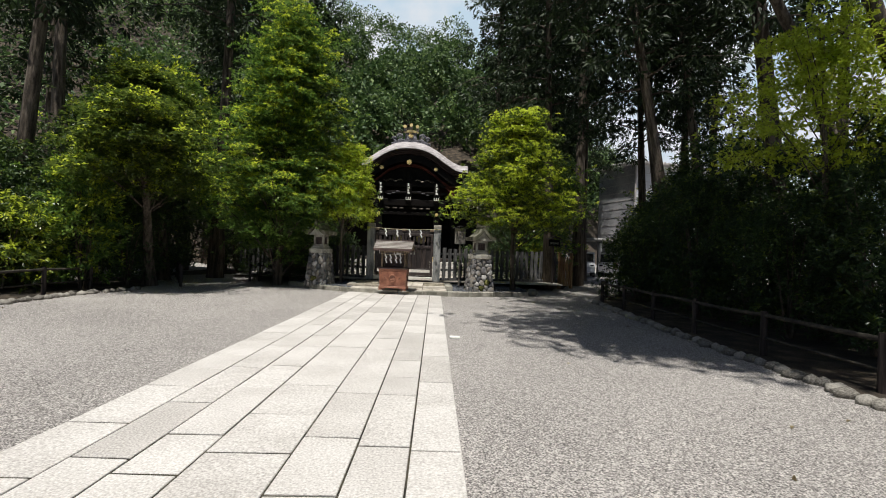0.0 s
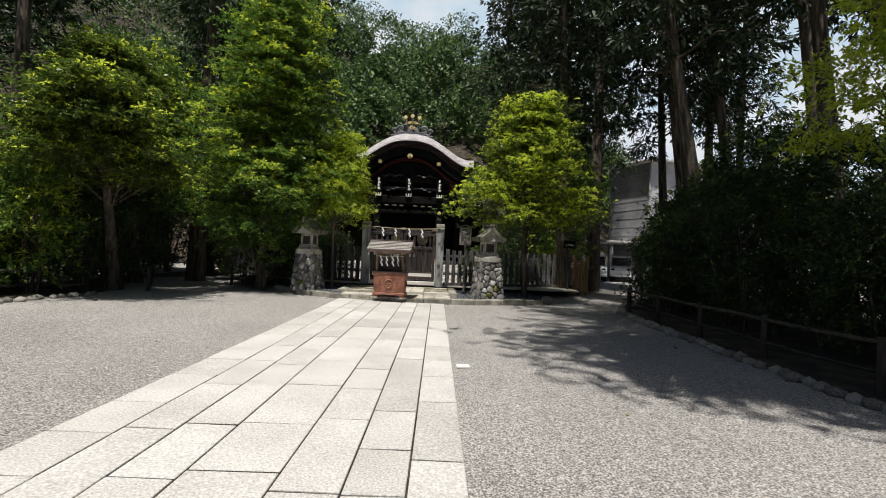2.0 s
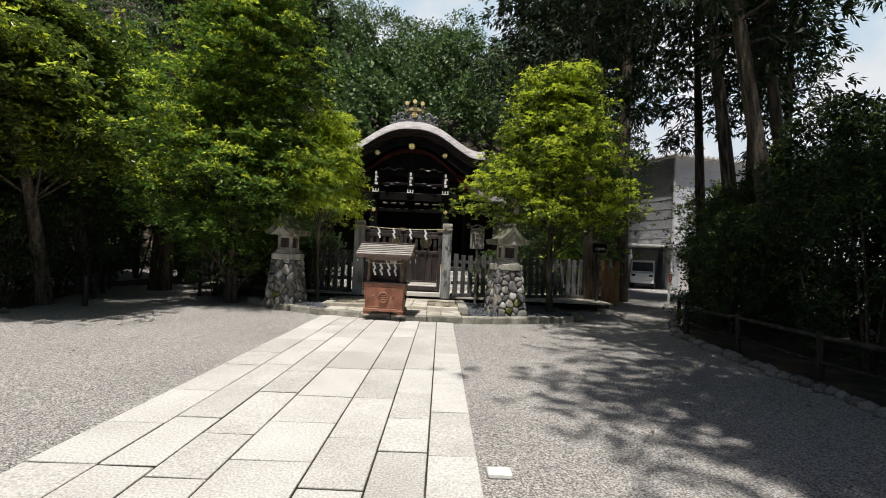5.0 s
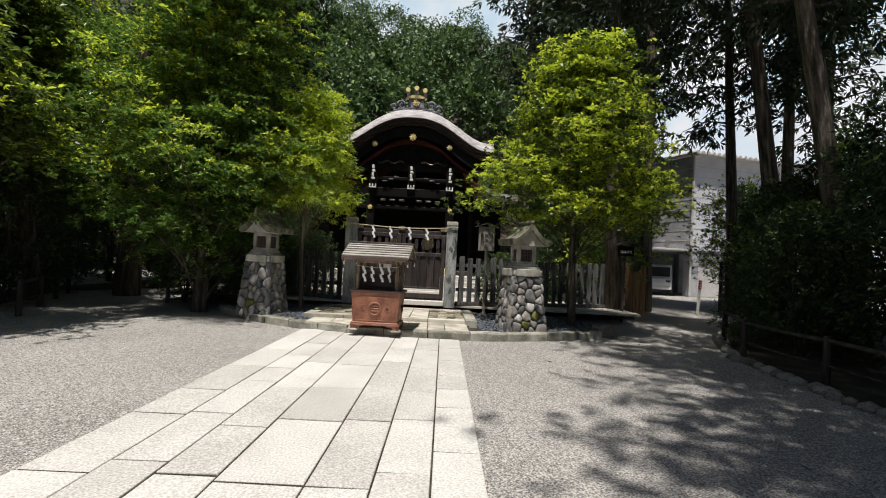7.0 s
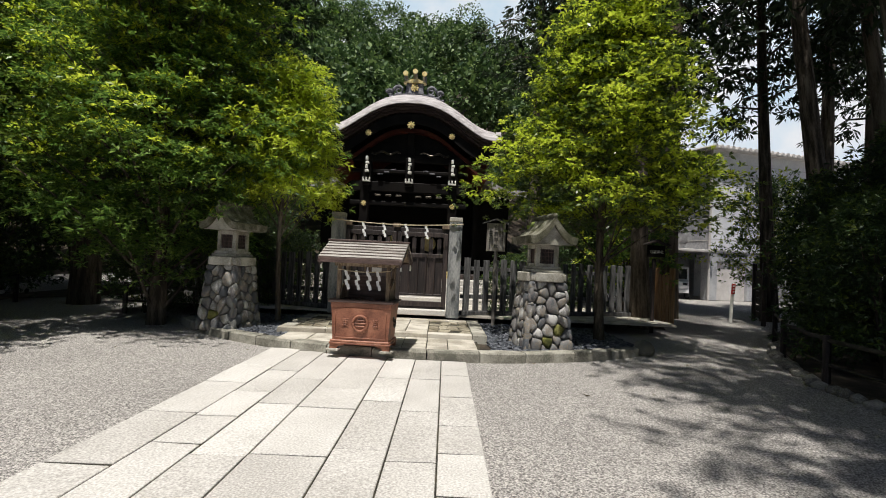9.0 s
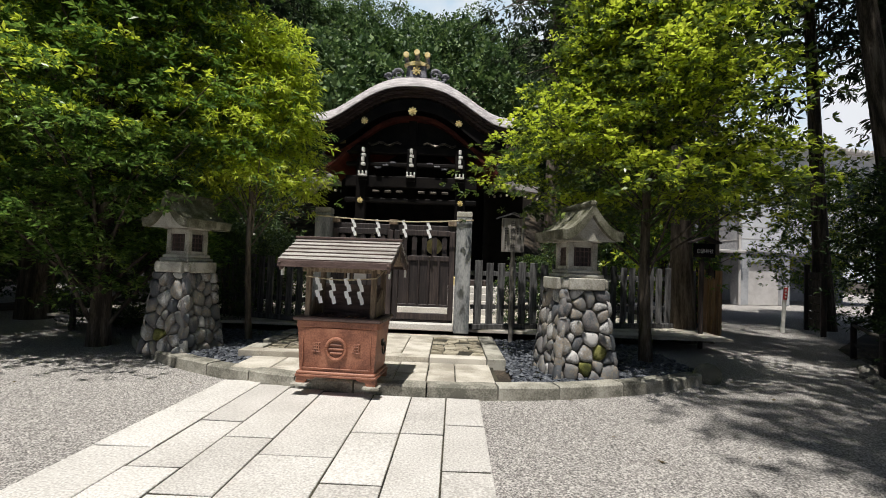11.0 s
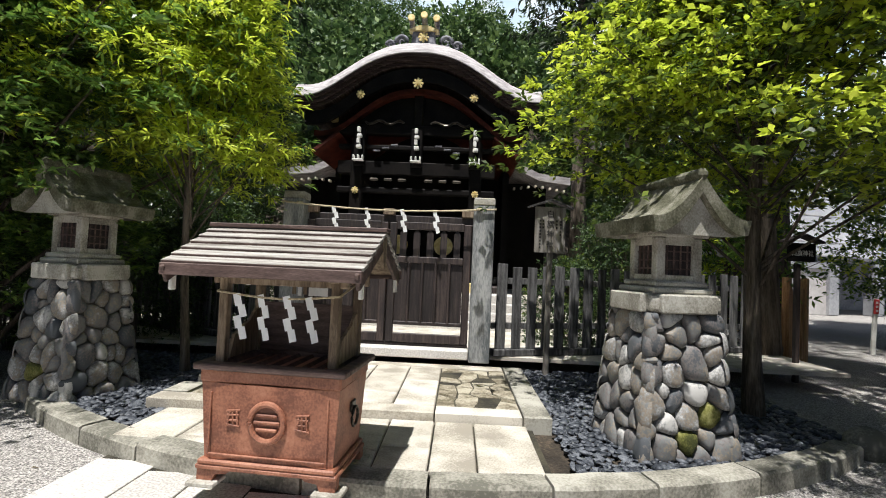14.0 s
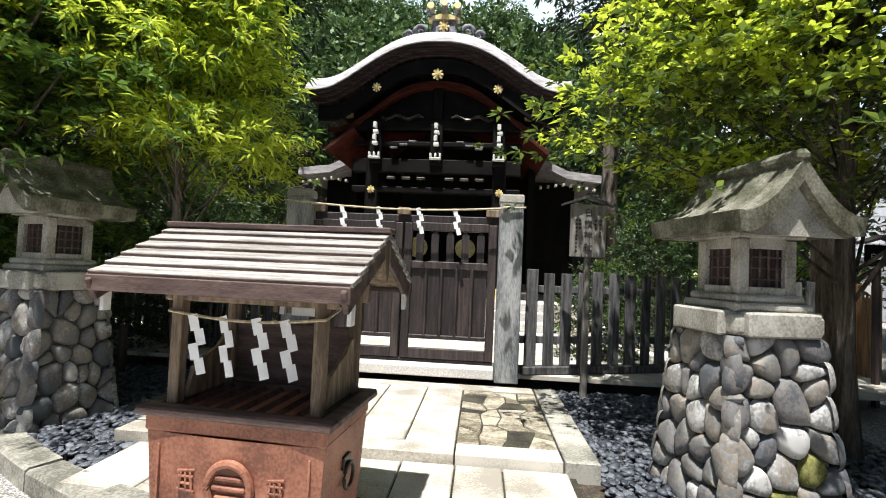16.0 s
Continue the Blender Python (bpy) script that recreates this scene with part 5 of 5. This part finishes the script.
# ---- rails and stone edging ----
def rail(points, label, height=0.63, lower=True):
    x0, y0 = points[0]
    t = thing("low_rail", pose(x0, y0, 0), label, "rail", "low rails")
    loc = [Vector((x - x0, y - y0, 0)) for x, y in points]
    for a, b in zip(loc, loc[1:]):
        n = max(1, round((b - a).length / 1.9))
        for i in range(n):
            p = a.lerp(b, i / n)
            part("post", tube(bmesh.new(), [(p.x, p.y, -0.1), (p.x, p.y, height + 0.07)], [0.055, 0.05], 8), WOODDARK, t)
        for z, r in ((height, 0.032), (height * 0.45, 0.02)) if lower else ((height, 0.04),):
            k = [a.lerp(b, i / 6) + Vector((0, 0.05 * 0, z + 0.012 * math.sin(i * 2.1))) for i in range(7)]
            part("pole", tube(bmesh.new(), k, [r * (1 + 0.08 * math.sin(i)) for i in range(7)], 8), RAILWOOD, t, "" if z > 0.5 else "thin lower pole", True)
    p = loc[-1]
    part("post", tube(bmesh.new(), [(p.x, p.y, -0.1), (p.x, p.y, height + 0.07)], [0.055, 0.05], 8), WOODDARK, t)


rail([(4.95, -3.0), (4.95, 3.0), (5.05, 9.0), (5.35, 14.9), (6.3, 17.1), (7.6, 19.2)], "dark wooden post and pole rail beside the court")
rail([(-9.7, 3.0), (-9.6, 8.5), (-9.7, 13.6)], "weathered wooden post and pole rail before shrubs")
rail([(-8.2, 15.6), (-10.6, 20.0)], "weathered wooden pole rail along the side path")
rail([(-7.2, 18.9), (-4.6, 18.6)], "low wooden pole rail beneath the bright tree")

edge = thing("stone_edging", pose(0, 0, 0), "row of rounded edging stones beside the gravel", "edging", kind="structure")
cob = stone_meshes(5, 1, 21)
for me in cob:
    me.materials.append(COBBLE)


def edging(points, size):
    for (xa, ya), (xb, yb) in zip(points, points[1:]):
        ln = math.hypot(xb - xa, yb - ya)
        s = 0.0
        while s < ln:
            w = rng.uniform(0.7, 1.25) * size
            f = s / ln
            ob = link("edging_stone", cob[int(rng.integers(0, 5))], COBBLE, edge)
            ob.matrix_basis = pose(xa + (xb - xa) * f + rng.normal() * 0.03, ya + (yb - ya) * f + rng.normal() * 0.03, 0.03, rng.uniform(-10, 10), 0, rng.uniform(0, 360)) @ Matrix.Diagonal((w * 0.55, w * 0.5, 0.085, 1))
            s += w * 0.98


edging([(4.45, 2.0), (4.5, 5.0), (4.62, 9.0), (4.85, 12.5), (5.1, 14.8), (6.1, 17.0), (7.4, 18.8)], 0.24)
edging([(-9.2, 4.0), (-9.1, 9.0), (-9.05, 12.8), (-8.6, 14.0)], 0.24)

# earth under the woods
for name, pts in (("wood_floor", [(4.5, -40), (60, -40), (60, 16), (12, 24), (8.1, 20.2), (5.3, 15.1), (4.95, 12), (4.68, 8)]), ("wood_floor", [(-60, -40), (-9.3, -40), (-9.2, 13.0), (-8.9, 14.8), (-11.2, 20.5), (-9.0, 24.0), (-9.0, 32), (-60, 32)]), ("wood_floor", [(-9.0, 21.7), (-8.2, 21.4), (-2.9, 26.3), (-2.9, 32), (-9.0, 32)]), ("wood_floor", [(1.0, 24.0), (5.6, 20.3), (6.9, 24), (8, 32), (1.0, 32)])):
    bm = bmesh.new()
    f = bm.faces.new([bm.verts.new((x, y, 0.022 if x > 5 or name else 0.02)) for x, y in pts])
    bmesh.ops.triangulate(bm, faces=[f])
    tagged(part(name, bm, SOIL), "dark leaf-strewn earth under the trees", "ground", kind="structure")

# ---- side road: building, cars, signs ----
t = thing("concrete_building", pose(15.0, 35.3, 0, 0, 0, 15) @ Matrix.Scale(0.84, 4), "grey two-storey concrete building with a pale shutter", "building")
L, D, H = 15.0, 5.5, 10.3
# added sheet over the concrete, coloured as if the sun lit this side
part("front_cladding", block((L / 2, -0.03, 6.8), (L, 0.06, 6.9), 0.01), SUNLIT_FRONT, t, "front wall sheet coloured pale for sunlight")
wall = part("wall", block((L / 2, D / 2, H / 2 + 1.6), (L, D, H - 3.2), 0.03), CONCRETE, t)
for x in (0.35, 3.6, 7.0, 14.6):
    for y in (0.35, D - 0.35):
        part("pier", block((x, y, 1.6), (0.7, 0.7, 3.2), 0.02), CONCRETE, t)
part("back_wall", block((L / 2, D - 0.1, 1.6), (L, 0.2, 3.2), 0), CONCRETE, t)
part("shutter", block((2.0, 0.25, 1.3), (2.5, 0.1, 2.6), 0.01), SHUTTER, t, "pale roller shutter")
part("shutter_box", block((2.0, 0.2, 2.85), (2.6, 0.3, 0.45), 0.02), CONCRETE, t)
for i in range(9):
    part("board_line", block((L / 2, -0.066, 3.4 + 0.75 * i), (L - 0.1, 0.02, 0.03), 0), SHUTTER, wall)
    part("board_line", block((-0.012, D / 2, 3.3 + 0.75 * i), (0.02, D - 0.1, 0.03), 0), SHUTTER, wall)
for x in (4.6, 9.5):
    w = part("window", block((x, -0.05, 7.6), (2.2, 0.1, 1.5), 0.01), DARKGLASS, t, "dark window with a pale frame")
    for dx in (-1.1, 0, 1.1):
        part("window_frame", block((x + dx, -0.09, 7.6), (0.08, 0.1, 1.6), 0), WHITE, w)
    for dz in (-0.78, 0.78):
        part("window_frame", block((x, -0.09, 7.6 + dz), (2.3, 0.1, 0.08), 0), WHITE, w)
roof = part("roof", block((L / 2, D / 2 - 0.1, H + 0.02), (L + 1.0, D + 1.2, 0.12), 0.02, pose(0, 0, 0, 2.0, 0, 0)), SHUTTER, t, "corrugated pale roof")
for i in range(34):
    part("corrugation", tube(bmesh.new(), [(-0.4 + i * 0.47, -0.75, H - 0.02), (-0.4 + i * 0.47, D + 0.4, H + 0.2)], [0.13, 0.13], 6), SHUTTER, roof)
part("downpipe", tube(bmesh.new(), [(-0.12, -0.12, 0), (-0.12, -0.12, H)], [0.08, 0.08], 8), SHUTTER, t)
part("canopy", block((-2.2, 2.0, 3.3), (4.4, 5.0, 0.15), 0.02), SHUTTER, t, "pale flat canopy")


def van(m, label):
    t = thing("van", m, label, "car", "parked vans")
    pts = [(-1.65, 0.35), (1.6, 0.35), (1.66, 0.75), (1.55, 0.98), (1.15, 1.08), (0.62, 1.78), (0.3, 1.86), (-1.5, 1.86), (-1.66, 1.6)]
    bm = extrude_profile(pts, -0.72, 0.72)
    part("body", bm, CARWHITE, t, "white painted body")
    part("windscreen", block((0.93, 0, 1.42), (0.03, 1.25, 0.72), 0.01, pose(0, 0, 0, 0, -37, 0)), DARKGLASS, t)
    for s in (-1, 1):
        part("side_window", block((0.05, s * 0.722, 1.42), (0.8, 0.02, 0.48), 0.01), DARKGLASS, t)
        part("side_window", block((-0.95, s * 0.722, 1.42), (0.9, 0.02, 0.48), 0.01), DARKGLASS, t)
        part("headlight", block((1.58, s * 0.52, 0.84), (0.12, 0.26, 0.16), 0.03), DARKGLASS, t)
        for x in (-1.05, 1.1):
            w = part("wheel", tube(bmesh.new(), [(x, s * 0.56, 0.28), (x, s * 0.74, 0.28)], [0.28, 0.28], 16), RUBBER, t)
            part("rim", tube(bmesh.new(), [(x, s * 0.74, 0.28), (x, s * 0.755, 0.28)], [0.16, 0.15], 12), SHUTTER, w)
    part("bumper", block((1.66, 0, 0.45), (0.12, 1.4, 0.2), 0.04), CARWHITE, t)
    part("number_plate", block((1.735, 0, 0.5), (0.02, 0.33, 0.16), 0), WHITE, t)


van(pose(13.9, 37.0, 0, 0, 0, -115), "white van parked under the building's canopy")
van(pose(11.5, 36.0, 0, 0, 0, -105), "white van parked beside the building")
t = thing("marker_post", pose(8.95, 23.1, 0), "white marker post with a red label beside the side road", "post")
part("stake", block((0, 0, 0.62), (0.09, 0.05, 1.24), 0.006, pose(0, 0, 0, 0, 3, 0)), WHITE, t)
part("label_plate", block((0.02, -0.03, 1.06), (0.11, 0.02, 0.32), 0.004, pose(0, 0, 0, 0, 3, 0)), REDPAINT, t, "red label with pale bars")
for k in range(3):
    part("label_bar", block((0.02, -0.043, 0.97 + 0.09 * k), (0.05, 0.004, 0.05), 0), WHITE, t)
t = thing("board_fence", pose(9.6, 22.5, 0, 0, 0, 65), "weathered plank fence beside the side road", "fence")
for i in range(7):
    part("plank", block((0.9, 0, 0.25 + 0.22 * i), (1.8, 0.04, 0.2), 0.006), RAILWOOD, t)
for x in (0, 1.8):
    part("post", block((x, 0.04, 0.95), (0.12, 0.12, 1.9), 0.01), WOODDARK, t)

# ---- pebbles ----
pebs = stone_meshes(5, 1, 33)
for me in pebs:
    me.materials.append(PEBBLE)


def pebble_bed(x0, x1, y1, n_single, n_rest, near_x, name_label):
    t = thing("pebble_bed", pose(0, 0, 0), name_label, "pebbles", kind="structure")
    spots = []
    while len(spots) < n_single + n_rest:
        x, y = rng.uniform(x0, x1), rng.uniform(15.2, y1)
        if y > arc_y(x, KR - 0.22):
            spots.append((abs(x - near_x) + (y - 15.2) * 0.6, x, y))
    spots.sort()
    base = [v.co.copy() for v in pebs[0].vertices]
    tri = [tuple(p.vertices) for p in pebs[0].polygons]
    V, Fc = [], []
    for i, (_, x, y) in enumerate(spots):
        s = rng.uniform(0.018, 0.042)
        m = pose(x, y, 0.105 + rng.uniform(0, 0.035), rng.uniform(-22, 22), rng.uniform(-22, 22), rng.uniform(0, 360)) @ Matrix.Diagonal((s * 1.25, s, s * 0.5, 1))
        if i < n_single:
            link("pebble", pebs[int(rng.integers(0, 5))], PEBBLE, t).matrix_basis = m
        else:
            o = len(V)
            V += [m @ c for c in base]
            Fc += [(a + o, b + o, c + o) for a, b, c in tri]
    me = bpy.data.meshes.new("pebbles")
    me.from_pydata(V, [], Fc)
    for p in me.polygons:
        p.use_smooth = True
    tagged(link("pebbles", me, PEBBLE_MANY, t), kind="stuff")


PEBBLE_MANY = mat_leaf("dark_pebbles_mixed", (0.02, 0.024, 0.03), (0.055, 0.062, 0.076), (0.17, 0.18, 0.2), 0.0, 0.55)
pebble_bed(0.68, 3.4, 19.0, 280, 5200, 0.5, "bed of dark blue-grey pebbles inside the kerb")
pebble_bed(-5.2, -2.78, 19.0, 280, 4000, -3.0, "bed of dark blue-grey pebbles inside the kerb")

# ---- small litter and leaves on the ground ----
litter_v, litter_w = [], []
for _ in range(160):
    x, y = rng.uniform(-8.8, 4.4), rng.uniform(1.5, 16.5)
    if -3.0 < x < 0.3:
        continue
    near_edge = min(abs(x + 8.8), abs(x - 4.8), abs(arc_y(max(-5, min(3.4, x))) - y)) if -7 < x < 6 else 1.0
    if rng.random() > math.exp(-near_edge * 0.9) + 0.04 or y > arc_y(max(-5.5, min(3.6, x))) - 0.05:
        continue
    litter_v.append((x, y, 0.012 if not -2.9 < x < 0.2 else 0.034))
    litter_w.append((rng.normal(), rng.normal(), 0.05))
FALLEN = mat_leaf("fallen_leaf", (0.10, 0.07, 0.03), (0.17, 0.13, 0.065), (0.30, 0.25, 0.12), 0.1, 0.7)
tagged(link("fallen_leaves", leaf_mesh("fallen_leaves", np.array(litter_v), np.array(litter_w), 0.07, 0.03), FALLEN), "scattered dry brown leaves on the gravel", "leaves", kind="stuff")


def gravel_grit(n):
    """Loose chips of stone lying on the court beside the paved way."""
    p = np.column_stack([rng.uniform(-9.0, 4.9, n), rng.uniform(-0.5, 16.6, n)])
    lim = np.array([arc_y(max(-5.5, min(3.6, x))) for x in p[:, 0]])
    p = p[((p[:, 0] < -3.05) | (p[:, 0] > 0.35)) & (p[:, 1] < lim - 0.1)]
    n = len(p)
    r = rng.uniform(0.006, 0.017, n)
    a = rng.uniform(0, math.tau, n)
    v = np.empty((n, 5, 3))
    for k in range(4):
        f = rng.uniform(0.6, 1.2, n) * r
        v[:, k] = np.column_stack([p[:, 0] + f * np.cos(a + k * 1.57), p[:, 1] + f * np.sin(a + k * 1.57), np.full(n, 0.001)])
    v[:, 4] = np.column_stack([p[:, 0] + rng.normal(size=n) * r * 0.25, p[:, 1] + rng.normal(size=n) * r * 0.25, r * rng.uniform(0.5, 1.0, n)])
    idx = (np.arange(n)[:, None, None] * 5 + np.array([[0, 1, 4], [1, 2, 4], [2, 3, 4], [3, 0, 4]])).reshape(-1)
    me = bpy.data.meshes.new("gravel_chips")
    me.vertices.add(5 * n)
    me.vertices.foreach_set("co", v.reshape(-1))
    me.loops.add(len(idx))
    me.loops.foreach_set("vertex_index", idx.astype(np.int32))
    me.polygons.add(len(idx) // 3)
    me.polygons.foreach_set("loop_start", np.arange(0, len(idx), 3, dtype=np.int32))
    me.update(calc_edges=True)
    return tagged(link("gravel_chips", me, CHIP), "loose grey gravel chips scattered over the court", "gravel", kind="stuff")


CHIP = mat_leaf("gravel_chip", (0.10, 0.093, 0.088), (0.32, 0.30, 0.28), (0.62, 0.59, 0.55), 0.0, 0.9)
gravel_grit(60000)
